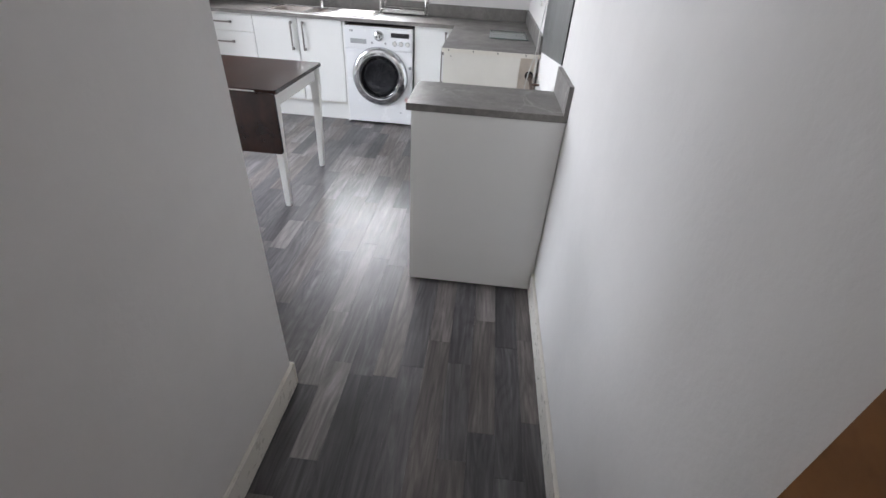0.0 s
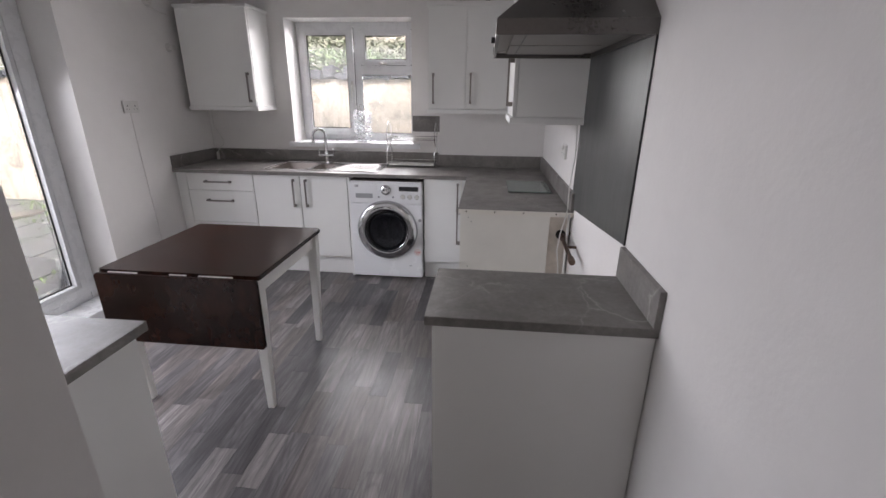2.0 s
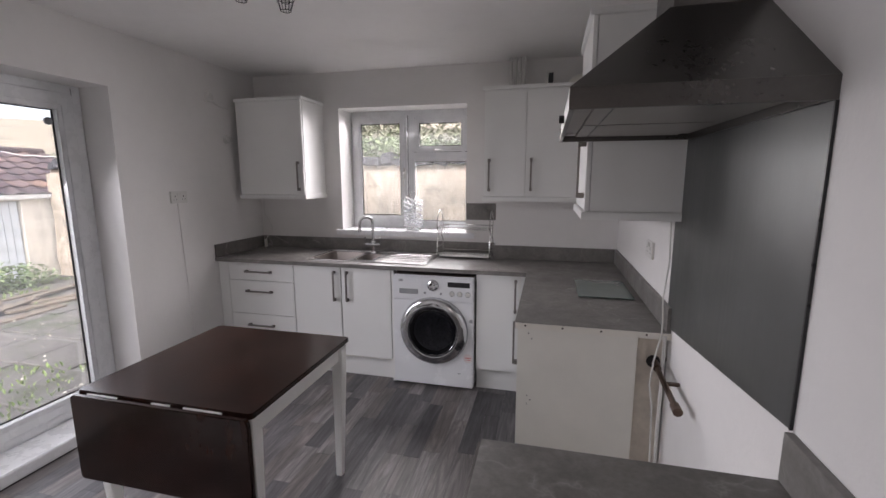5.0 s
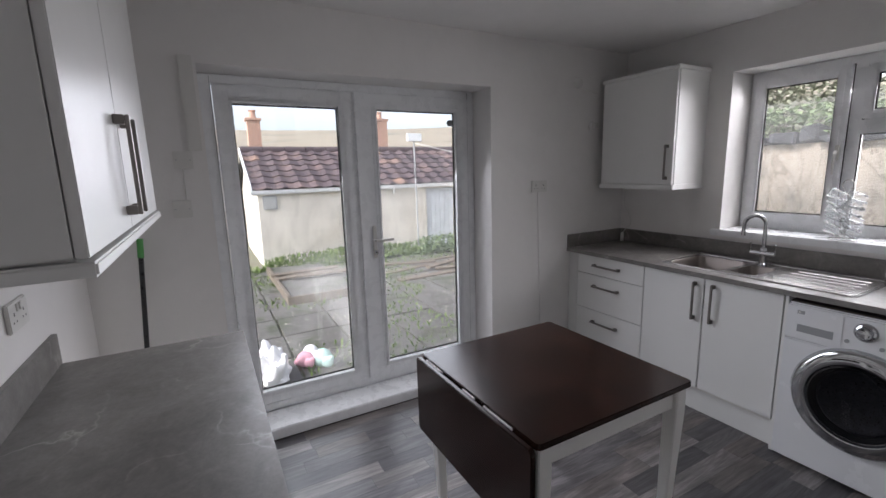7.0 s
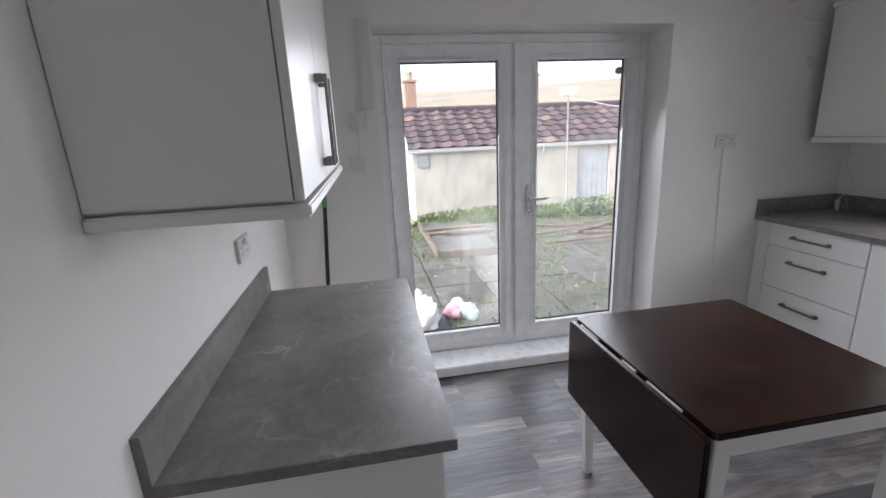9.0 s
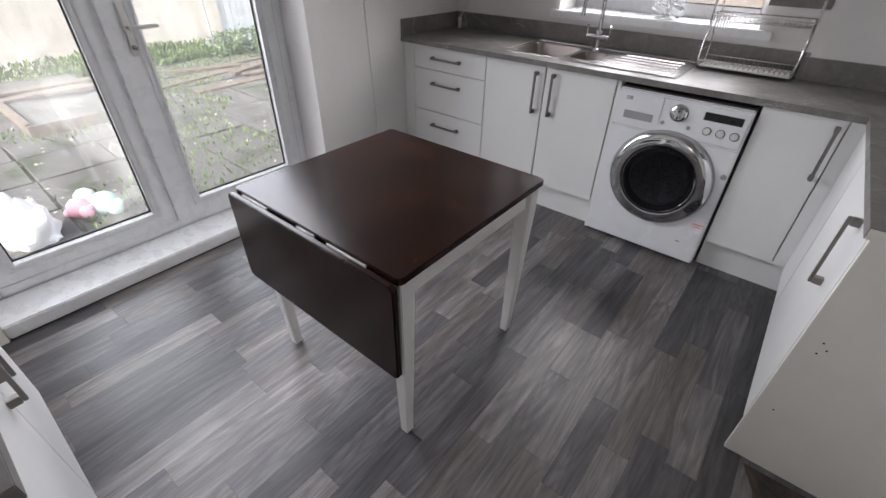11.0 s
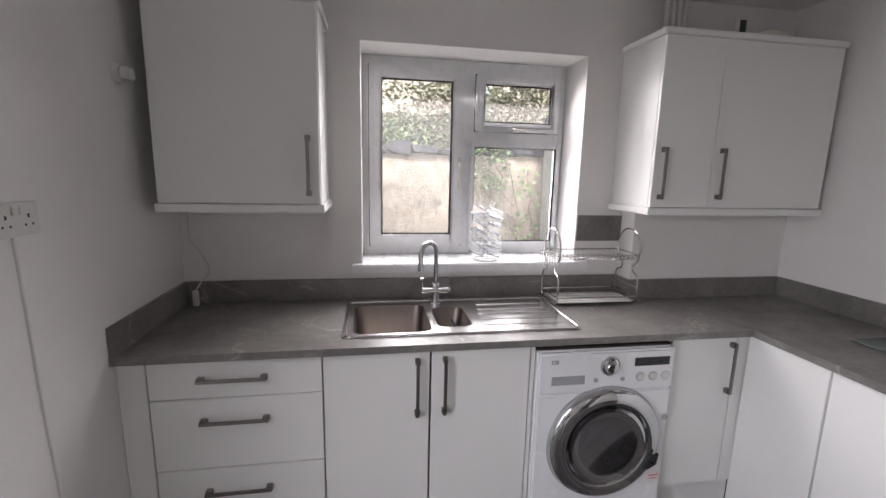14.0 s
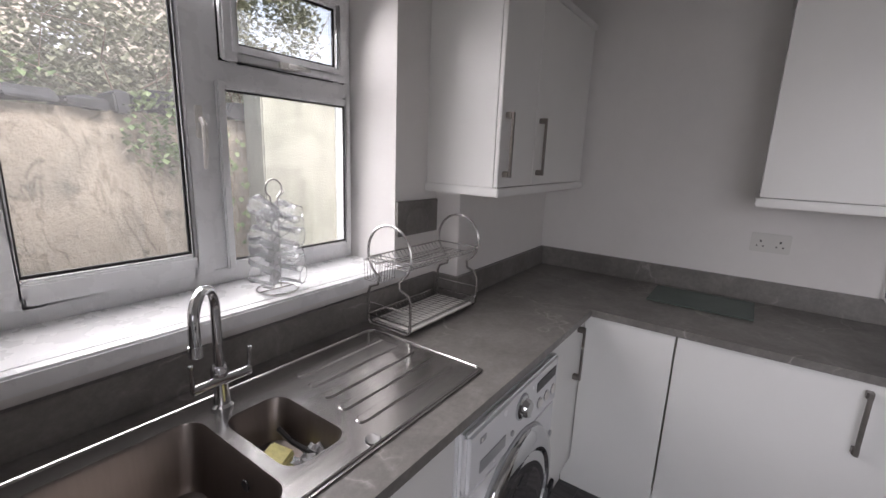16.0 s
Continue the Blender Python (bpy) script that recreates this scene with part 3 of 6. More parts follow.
GX = -2.73
SZ = 0.075     # top of the step board
door = thing("door_1", (GX, 2.93, 0), "white upvc glazed french doors, closed", "french doors")
door["kind"] = "structure"
bm = box(GX - 0.035, GX + 0.03, DY0 + 0.002, 2.122, SZ + 0.002, 2.098)
box(GX - 0.035, GX + 0.03, 3.748, DY1 - 0.002, SZ + 0.002, 2.098, bm)
box(GX - 0.035, GX + 0.03, 2.122, 3.748, 2.045, 2.098, bm)
box(GX - 0.035, GX + 0.03, 2.122, 3.748, SZ + 0.002, 0.13, bm)
part("door_frame", bm, UPVC, door, "white upvc door frame", bevel=0.005)


def leaf(y0, y1, gy0, gy1, mat):
    x0, x1 = GX - 0.02, GX + 0.045
    z0, z1, g0, g1 = 0.133, 2.042, 0.205, 1.963
    bm = box(x0, x1, y0, gy0, z0, z1)
    box(x0, x1, gy1, y1, z0, z1, bm)
    box(x0, x1, gy0, gy1, z0, g0, bm)
    box(x0, x1, gy0, gy1, g1, z1, bm)
    s = part("door_leaf", bm, UPVC, door, "white upvc door leaf with full-height glass", bevel=0.005)
    part("glazing_bead", rectframe(gy0, gy1, g0, g1, 0.014, GX + 0.0, GX + 0.053, 0), UPVC, s, bevel=0.004)
    part("bead_lip", rectframe(gy0 - 0.02, gy1 + 0.02, g0 - 0.02, g1 + 0.02, 0.005, GX + 0.0455, GX + 0.049, 0), UPVC, s, bevel=0.001)
    part("seal", rectframe(gy0 + 0.014, gy1 - 0.014, g0 + 0.014, g1 - 0.014, 0.007, GX + 0.004, GX + 0.012, 0), RUBBER, s)
    p = part("pane", box(GX - 0.003, GX + 0.003, gy0 + 0.005, gy1 - 0.005, g0 + 0.005, g1 - 0.005), mat, s, "double glazed pane")
    p.visible_shadow = False
    return s


leaf(2.125, 2.924, 2.199, 2.822, MISTY)
lf = leaf(2.940, 3.745, 3.042, 3.663, PANE)
part("astragal", box(GX + 0.046, GX + 0.060, 2.905, 2.958, 0.135, 2.04), UPVC, door, "white upvc meeting strip", bevel=0.004)
part("frame_groove", box(GX + 0.0302, GX + 0.032, 3.752, 3.755, SZ + 0.01, 2.09), GREYP, door)
part("frame_groove", box(GX + 0.0302, GX + 0.032, 2.115, 2.118, SZ + 0.01, 2.09), GREYP, door)
bm = box(GX + 0.045, GX + 0.055, 2.985, 3.012, 0.98, 1.20)
box(GX + 0.055, GX + 0.095, 2.992, 3.008, 1.095, 1.111, bm)
box(GX + 0.082, GX + 0.096, 2.992, 3.12, 1.093, 1.111, bm)
part("door_handle", bm, WHITEP, lf, "white lever door handle on a backplate", bevel=0.004)
part("lock_cylinder", disc((GX + 0.055, 2.999, 1.02), (1, 0, 0), 0.011, 0.012, 16), CHROME, lf)
part("badge", disc((GX + 0.004, 3.62, 1.88), (1, 0, 0), 0.022, 0.012, 20), GREYP, lf, "round grey stick-on badge on the glass", smooth=True)
part("threshold", box(GX + 0.031, WX + 0.012, DY0 + 0.002, DY1 - 0.002, 0.006, SZ), UPVC, door, "white painted step board inside the doors", bevel=0.006)
# dark strip added for the shadow line between step board and floor
part("threshold_shade_strip", box(GX + 0.031, WX + 0.008, DY0 + 0.004, DY1 - 0.004, 0.0, 0.0058), DARK, door)
part("drip_sill", box(GX - 0.10, GX - 0.036, DY0 - 0.02, DY1 + 0.02, 0.01, 0.07), UPVC, door, bevel=0.004)


# ---- kitchen units ----
def handle(parent, c, axis, out, length=0.235):
    """A flat bar handle on two feet. axis: the way it runs; out: the way it stands off its front."""
    c, a, o = Vector(c), Vector(axis), Vector(out)
    s = a.cross(o)

    def slab(u0, u1, v0, v1, w0, w1, bm):
        vs = []
        for u in (u0, u1):
            for v in (v0, v1):
                for w in (w0, w1):
                    vs.append(bm.verts.new(c + a * u + s * v + o * w))
        for f in ((0, 1, 3, 2), (4, 6, 7, 5), (0, 4, 5, 1), (2, 3, 7, 6), (0, 2, 6, 4), (1, 5, 7, 3)):
            bm.faces.new([vs[i] for i in f])
    h = length / 2
    bm = bmesh.new()
    slab(-h, h, -0.0065, 0.0065, 0.024, 0.033, bm)
    slab(-h, -h + 0.022, -0.0095, 0.0095, 0.0005, 0.0235, bm)
    slab(h - 0.022, h, -0.0095, 0.0095, 0.0005, 0.0235, bm)
    bmesh.ops.recalc_face_normals(bm, faces=bm.faces)
    return part("handle", bm, STEEL, parent, "brushed steel bar handle", bevel=0.0015)


FY = 4.575   # north run's fronts
NORTH, WEST = (0, -1, 0), (-1, 0, 0)
TOP = 0.88


def front(name, x0, x1, z0, z1, parent, y=FY):
    return part(name, box(x0 + 0.002, x1 - 0.002, y, y + 0.018, z0 + 0.002, z1 - 0.002), UNIT, parent, bevel=0.002)


u = thing("drawer_unit", (-2.09, 4.85, 0), "white three-drawer base unit in the corner by the socket wall", "kitchen base unit")
part("body", box(-2.385, -1.79, FY + 0.045, NY - 0.02, 0.16, TOP - 0.002), CARCASS, u)
for z0, z1, hz in ((0.172, 0.45, 0.36), (0.45, 0.73, 0.645), (0.73, TOP, 0.807)):
    handle(front("drawer", -2.385, -1.79, z0, z1, u), (-2.10, FY, hz), (1, 0, 0), NORTH)
f = thing("filler_panel", (-2.43, 4.6, 0), "narrow white filler post between drawers and wall", "kitchen panel")
part("post", box(WX + 0.001, -2.389, FY + 0.004, FY + 0.03, 0.0, TOP), UNIT, f, bevel=0.002)
part("post_return", box(-2.407, -2.389, FY + 0.031, FY + 0.09, 0.0, TOP), UNIT, f)

u = thing("sink_unit", (-1.38, 4.85, 0), "white two-door base unit under the sink", "kitchen base unit")
bm = box(-1.788, -1.77, FY + 0.02, NY - 0.02, 0.16, TOP - 0.002)
box(-0.995, -0.977, FY + 0.02, NY - 0.02, 0.16, TOP - 0.002, bm)
box(-1.77, -0.995, FY + 0.02, NY - 0.02, 0.16, 0.178, bm)
part("body", bm, CARCASS, u)
d1 = front("door", -1.788, -1.385, 0.172, TOP, u)
handle(d1, (-1.435, FY, 0.73), (0, 0, 1), NORTH)
d2 = front("door", -1.381, -0.977, 0.172, TOP, u)
handle(d2, (-1.328, FY, 0.732), (0, 0, 1), NORTH)
p = thing("end_panel", (-0.965, 4.85, 0), "white end panel beside the washing machine", "kitchen panel")
part("panel", box(-0.975, -0.957, FY + 0.005, NY - 0.03, 0, TOP), UNIT, p, bevel=0.002)
p = thing("plinth", (-1.67, 4.63, 0), "white plinth board along the floor under the sink run", "plinth")
part("board", box(-2.386, -0.977, 4.625, 4.641, 0.0, 0.158), UNIT, p, bevel=0.002)

u = thing("corner_unit", (-0.17, 4.85, 0), "white single-door corner base unit beside the washing machine", "kitchen base unit")
part("body", box(-0.335, 0.03, FY + 0.045, NY - 0.03, 0.16, TOP - 0.002), CARCASS, u)
d = front("door", -0.335, -0.03, 0.165, TOP, u)
handle(d, (-0.058, FY, 0.733), (0, 0, 1), NORTH)
part("corner_post", box(-0.027, 0.044, FY + 0.003, FY + 0.02, 0.165, TOP), UNIT, u)
p = thing("plinth", (-0.1, 4.63, 0), "short white plinth board in the corner", "plinth")
part("board", box(-0.335, 0.077, 4.625, 4.641, 0.0, 0.158), UNIT, p, bevel=0.002)

u = thing("east_base_unit", (0.33, 3.9, 0), "white base unit with bare end panel beside the empty cooker space", "kitchen base unit")
part("body", box(0.075, EX - 0.05, 3.56, 4.56, 0.16, TOP - 0.002), CARCASS, u)
part("end_panel", box(0.027, 0.53, 3.514, 3.532, 0.0, TOP), CARCASS, u, "plain cream end panel down to the floor", bevel=0.001)
part("rear_strip", box(0.532, EX - 0.012, 3.535, 3.553, 0.05, TOP), OLDPLY, u, "stained raw board strip near the wall")


def efront(name, y0, y1, z0, z1, parent, x=0.026):
    return part(name, box(x, x + 0.018, y0 + 0.0015, y1 - 0.0015, z0, z1 - 0.0015), UNIT, parent, bevel=0.002)


efront("corner_panel", 4.226, 4.574, 0.155, TOP, u)
d = efront("door", 3.534, 4.222, 0.155, TOP, u)
handle(d, (0.026, 3.68, 0.745), (0, 0, 1), WEST, 0.22)
for x, z in ((0.075, 0.86), (0.09, 0.835), (0.075, 0.56), (0.09, 0.54), (0.075, 0.52), (0.075, 0.26)):
    part("screw_hole", disc((x, 3.514, z), (0, -1, 0), 0.0028, 0.0006, 8), DARK, u)
part("pipe_hole", disc((0.60, 3.5348, 0.772), (0, -1, 0), 0.028, 0.0008, 20), DARK, u)
p = thing("plinth", (0.08, 4.1, 0), "white plinth board under the cooker-side unit", "plinth")
part("board", box(0.078, 0.094, 3.534, 4.624, 0.0, 0.152), UNIT, p, bevel=0.002)
d = thing("floor_patch", (0.35, 3.05, 0), "dirty brown unfinished floor patch where the cooker stood", "floor patch")
bm = prism([(0.12 + 0.03 * math.sin(k * 1.7), 2.64 + k * 0.085) for k in range(11)] + [(0.64, 3.49), (0.64, 2.64)], 2, 0.0006, 0.002)
part("patch", bm, GRIME, d)

u = thing("near_base_unit", (0.33, 2.42, 0), "white base unit with plain end panel standing at the corridor's mouth", "kitchen base unit")
part("body", box(0.04, EX - 0.022, 2.253, 2.598, 0.02, TOP - 0.002), CARCASS, u)
part("end_panel", box(0.022, EX - 0.003, 2.233, 2.251, 0.008, TOP), UNIT, u, bevel=0.002)
d = efront("door", 2.253, 2.598, 0.16, TOP, u)
handle(d, (0.026, 2.56, 0.73), (0, 0, 1), WEST)

u = thing("south_base_unit", (-1.31, 1.8, 0), "white base unit under the short worktop beside the french doors", "kitchen base unit")
part("body", box(-1.86, -0.80, SY + 0.02, 2.06, 0.16, TOP - 0.002), CARCASS, u)
part("end_panel", box(-0.798, -0.78, SY + 0.005, 2.08, 0.0, TOP), UNIT, u, bevel=0.002)
for x0, x1, hx in ((-1.86, -1.33, -1.38), (-1.328, -0.80, -1.28)):
    d = part("door", box(x0 + 0.0015, x1 - 0.0015, 2.062, 2.08, 0.165, TOP), UNIT, u, bevel=0.002)
    handle(d, (hx, 2.08, 0.73), (0, 0, 1), (0, 1, 0))
part("plinth", box(-1.86, -0.80, 2.01, 2.026, 0.0, 0.158), UNIT, u)

# worktops
w = thing("worktop", (-1.0, 4.85, TOP), "L-shaped grey marble-effect laminate worktop with sink cut-out", "worktop")
WF = 4.547
bm = slab([(WX, WF), (0.013, WF), (0.013, 3.509), (EX, 3.509), (EX, NY), (WX, NY)], [[(-1.70, 4.645), (-1.165, 4.645), (-1.165, 5.07), (-1.70, 5.07)]], TOP + 0.001, 0.91)
part("top", bm, MARBLE, w)
part("cut_edge", box(0.015, EX, 3.505, 3.5088, TOP + 0.001, 0.908), GLOSS, w, "bare pale cut edge of the worktop")
for x in (0.06, 0.22, 0.38, 0.56):
    part("edge_screw", disc((x, 3.505, 0.897), (0, -1, 0), 0.0045, 0.001, 10), BROWNP, w)
UZ = 1.015


def upstand(name, x0, x1, y0, y1, top=UZ):
    t = thing(name, ((x0 + x1) / 2, (y0 + y1) / 2, 0.91), "grey marble-effect upstand along the wall", "upstand", "upstands")
    part("strip", box(x0, x1, y0, y1, 0.9105, top), MARBLE, t, bevel=0.001)


BX, BY = -0.262, 5.055     # boxed-in corner: its west and south faces
upstand("upstand", WX + 0.0185, BX - 0.0185, NY - 0.018, NY)
upstand("upstand", BX - 0.018, BX, BY - 0.018, NY)
upstand("upstand", BX + 0.0005, EX - 0.0185, BY - 0.018, BY)
upstand("upstand", WX, WX + 0.018, WF + 0.003, NY)
upstand("upstand", EX - 0.018, EX, 3.515, BY - 0.0)
w = thing("worktop", (0.33, 2.42, TOP), "short grey marble-effect worktop at the corridor's mouth", "worktop")
part("top", box(0.0, EX, 2.226, 2.603, TOP + 0.001, 0.91), MARBLE, w, bevel=0.0015)
upstand("upstand", EX - 0.018, EX, 2.226, 2.603, 1.022)
w = thing("worktop", (-1.32, 1.8, TOP), "short grey marble-effect worktop beside the french doors", "worktop")
part("top", box(-1.88, -0.765, SY, 2.11, TOP + 0.001, 0.91), MARBLE, w, bevel=0.0015)
upstand("upstand", -1.88, -0.765, SY, SY + 0.018, 1.022)

# ---- wall cabinets ----
WZ0, WZ1 = 1.41, 2.165
c = thing("wall_cabinet", (-2.1, 4.99, WZ0), "white single-door wall cabinet in the corner beside the window", "wall cabinet")
part("body", box(-2.41, -1.805, 4.854, NY, WZ0, WZ1), UNIT, c, bevel=0.001)
d = part("door", box(-2.41, -1.808, 4.832, 4.850, WZ0 + 0.002, WZ1), UNIT, c, bevel=0.002)
handle(d, (-1.85, 4.832, 1.563), (0, 0, 1), NORTH)
part("cornice", box(-2.42, -1.793, 4.822, NY, WZ1 + 0.001, WZ1 + 0.026), UNIT, c, bevel=0.003)
part("pelmet", box(-2.42, -1.793, 4.824, NY, WZ0 - 0.034, WZ0 - 0.001), UNIT, c, bevel=0.003)

c = thing("wall_cabinet", (0.14, 4.99, WZ0), "wide white two-door wall cabinet between window and far wall", "wall cabinet")
part("body", box(-0.33, 0.60, 4.868, NY, WZ0, WZ1), UNIT, c, bevel=0.001)
d = part("door", box(-0.33, -0.031, 4.848, 4.866, WZ0 + 0.002, WZ1), UNIT, c, bevel=0.002)
handle(d, (-0.292, 4.848, 1.567), (0, 0, 1), NORTH)
d = part("door", box(-0.028, 0.60, 4.848, 4.866, WZ0 + 0.002, WZ1), UNIT, c, bevel=0.002)
handle(d, (0.010, 4.848, 1.570), (0, 0, 1), NORTH)
part("cornice", box(-0.345, 0.612, 4.836, NY, WZ1 + 0.001, WZ1 + 0.028), UNIT, c, bevel=0.004)
part("pelmet", box(-0.345, 0.612, 4.836, NY, WZ0 - 0.034, WZ0 - 0.001), UNIT, c, bevel=0.004)

c = thing("wall_cabinet", (0.47, 3.79, WZ0), "white single-door wall cabinet next to the extractor hood", "wall cabinet")
part("body", box(0.305, EX, 3.50, 4.05, WZ0, WZ1), UNIT, c, bevel=0.001)
d = part("door", box(0.285, 0.303, 3.50, 4.05, WZ0 + 0.002, WZ1), UNIT, c, bevel=0.002)
handle(d, (0.285, 3.56, 1.58), (0, 0, 1), WEST)
part("cornice", box(0.272, EX, 3.49, 4.06, WZ1 + 0.001, WZ1 + 0.026), UNIT, c, bevel=0.003)
part("pelmet", box(0.272, EX, 3.49, 4.06, WZ0 - 0.034, WZ0 - 0.001), UNIT, c, bevel=0.003)

c = thing("wall_cabinet", (-1.4, 1.67, WZ0), "white two-door wall cabinet over the short worktop", "wall cabinet")
part("body", box(-1.965, -0.81, SY, 1.838, WZ0 + 0.016, WZ1 + 0.02), UNIT, c, bevel=0.001)
part("side_panel", box(-0.808, -0.798, SY + 0.002, 1.838, WZ0 + 0.022, WZ1 + 0.018), UNIT, c, bevel=0.001)
d = part("door", box(-1.285, -0.80, 1.840, 1.858, WZ0 + 0.020, WZ1 + 0.02), UNIT, c, bevel=0.002)
handle(d, (-1.235, 1.858, 1.583), (0, 0, 1), (0, 1, 0))
d = part("door", box(-1.965, -1.288, 1.840, 1.858, WZ0 + 0.020, WZ1 + 0.02), UNIT, c, bevel=0.002)
handle(d, (-1.338, 1.858, 1.583), (0, 0, 1), (0, 1, 0))
part("cornice", box(-1.98, -0.785, SY, 1.87, WZ1 + 0.021, WZ1 + 0.046), UNIT, c, bevel=0.003)
part("pelmet", box(-1.98, -0.79, SY, 1.868, WZ0 - 0.010, WZ0 + 0.015), UNIT, c, bevel=0.004)


# ---- washing machine ----
def washing_machine():
    wm = thing("washing_machine", (-0.655, 4.85, 0), "white front-loading washing machine with chrome porthole, door shut", "washing machine")
    x0, x1, y = -0.952, -0.347, 4.548
    part("cabinet", box(x0, x1, y + 0.02, 5.10, 0.015, 0.85), APPL, wm, bevel=0.008)
    part("front_panel", box(x0 + 0.002, x1 - 0.002, y, y + 0.0195, 0.02, 0.668), APPL, wm, bevel=0.006)
    cp = part("control_panel", box(x0 + 0.002, x1 - 0.002, y - 0.004, y + 0.0195, 0.671, 0.848), APPL, wm, bevel=0.008)
    # lid colour has the shade of the gap above it painted in
    part("lid", box(x0 + 0.003, x1 - 0.003, y + 0.03, 5.098, 0.8505, 0.858), BROWNP, wm, "brown top board, darkened for the shade under the worktop")
    cx, cz = -0.642, 0.442
    o = (cx, y, cz)
    ring = part("door_ring", lathe(o, (0, -1, 0), [(0.248, 0.0), (0.250, 0.016), (0.245, 0.025), (0.232, 0.031), (0.196, 0.041), (0.186, 0.038), (0.178, 0.022)], 64), CHROME, wm, "broad chrome door ring", smooth=True)
    part("gasket", lathe(o, (0, -1, 0), [(0.184, 0.018), (0.172, 0.014), (0.160, 0.006), (0.150, 0.003)], 64), RUBBER, ring, smooth=True)
    dm = part("drum", lathe(o, (0, -1, 0), [(0.150, 0.003), (0.142, 0.012), (0.122, 0.010), (0.108, 0.004), (0.080, 0.003), (0.0, 0.006)], 48), DRUM, ring, "dim steel drum behind the glass", smooth=True)
    part("glass_bowl", lathe(o, (0, -1, 0), [(0.181, 0.022), (0.172, 0.034), (0.15, 0.036), (0.12, 0.031), (0.07, 0.024), (0.0, 0.021)], 64), TINTED, ring, "smoky curved door glass", smooth=True)
    part("bezel", lathe(o, (0, -1, 0), [(0.256, 0.0005), (0.254, 0.008), (0.2455, 0.01)], 64), GREYP, ring, smooth=True)
    bm = prism([(cx + 0.188, cz - 0.06), (cx + 0.232, cz - 0.045), (cx + 0.226, cz - 0.095), (cx + 0.185, cz - 0.12), (cx + 0.165, cz - 0.10)], 1, y - 0.052, y - 0.038)
    part("door_grip", bm, BLACKP, ring, "dark grip recess in the ring", bevel=0.003)
    k = part("dial", lathe((-0.645, y - 0.004, 0.784), (0, -1, 0), [(0.037, 0.0), (0.037, 0.006), (0.029, 0.010), (0.026, 0.024), (0.022, 0.028), (0.0, 0.029)], 32), CHROME, cp, "chrome programme dial", smooth=True)
    part("dial_ring", lathe((-0.645, y - 0.004, 0.784), (0, -1, 0), [(0.043, 0.0003), (0.042, 0.004), (0.0375, 0.005)], 32), GREYP, k)
    part("display", box(-0.536, -0.376, y - 0.0065, y - 0.0042, 0.778, 0.815), BLACKP, cp, "black display window", bevel=0.001)
    for bx in (-0.505, -0.447, -0.389):
        b = part("button", lathe((bx, y - 0.004, 0.730), (0, -1, 0), [(0.0165, 0), (0.0165, 0.005), (0.013, 0.008), (0, 0.008)], 20), WHITEP, cp, "round white button", smooth=True)
        part("button_rim", lathe((bx, y - 0.004, 0.730), (0, -1, 0), [(0.020, 0.0003), (0.0195, 0.003), (0.017, 0.003)], 20), CHROME, b)
    for bx in (-0.705, -0.585):
        part("button", lathe((bx, y - 0.004, 0.726), (0, -1, 0), [(0.009, 0), (0.009, 0.005), (0, 0.006)], 16), GREYP, cp, "small grey button", smooth=True)
    dr = part("detergent_drawer", box(-0.945, -0.725, y - 0.0075, y - 0.0042, 0.690, 0.842), APPL, cp, "white detergent drawer front", bevel=0.001)
    part("grip", box(-0.898, -0.755, y - 0.010, y - 0.0078, 0.714, 0.752), GREYP, dr, "grey drawer grip", bevel=0.002)
    part("badge", box(-0.902, -0.872, y - 0.009, y - 0.0078, 0.805, 0.822), GREYP, dr, "small grey badge")
    part("badge_light", disc((-0.893, y - 0.009, 0.8135), (0, -1, 0), 0.005, 0.001, 12), WHITEP, dr)
    part("door_button", disc((-0.366, y, 0.535), (0, -1, 0), 0.013, 0.005, 20), GREYP, wm, "round grey door button", smooth=True)
    st = part("sticker", disc((-0.386, y, 0.252), (0, -1, 0), 0.034, 0.0008, 28), STICKR, wm, "round pink and white sticker")
    bm = box(-0.409, -0.363, y - 0.0014, y - 0.0009, 0.253, 0.258)
    box(-0.403, -0.369, y - 0.0014, y - 0.0009, 0.239, 0.243, bm)
    part("sticker_print", bm, RED, st)
    part("rating_mark", box(-0.46, -0.44, y - 0.0012, y, 0.125, 0.132), GREYP, wm)
    for fx in (x0 + 0.05, x1 - 0.05):
        for fy in (4.62, 5.05):
            part("foot", disc((fx, fy, 0.0), (0, 0, 1), 0.022, 0.016, 16), BLACKP, wm)


washing_machine()


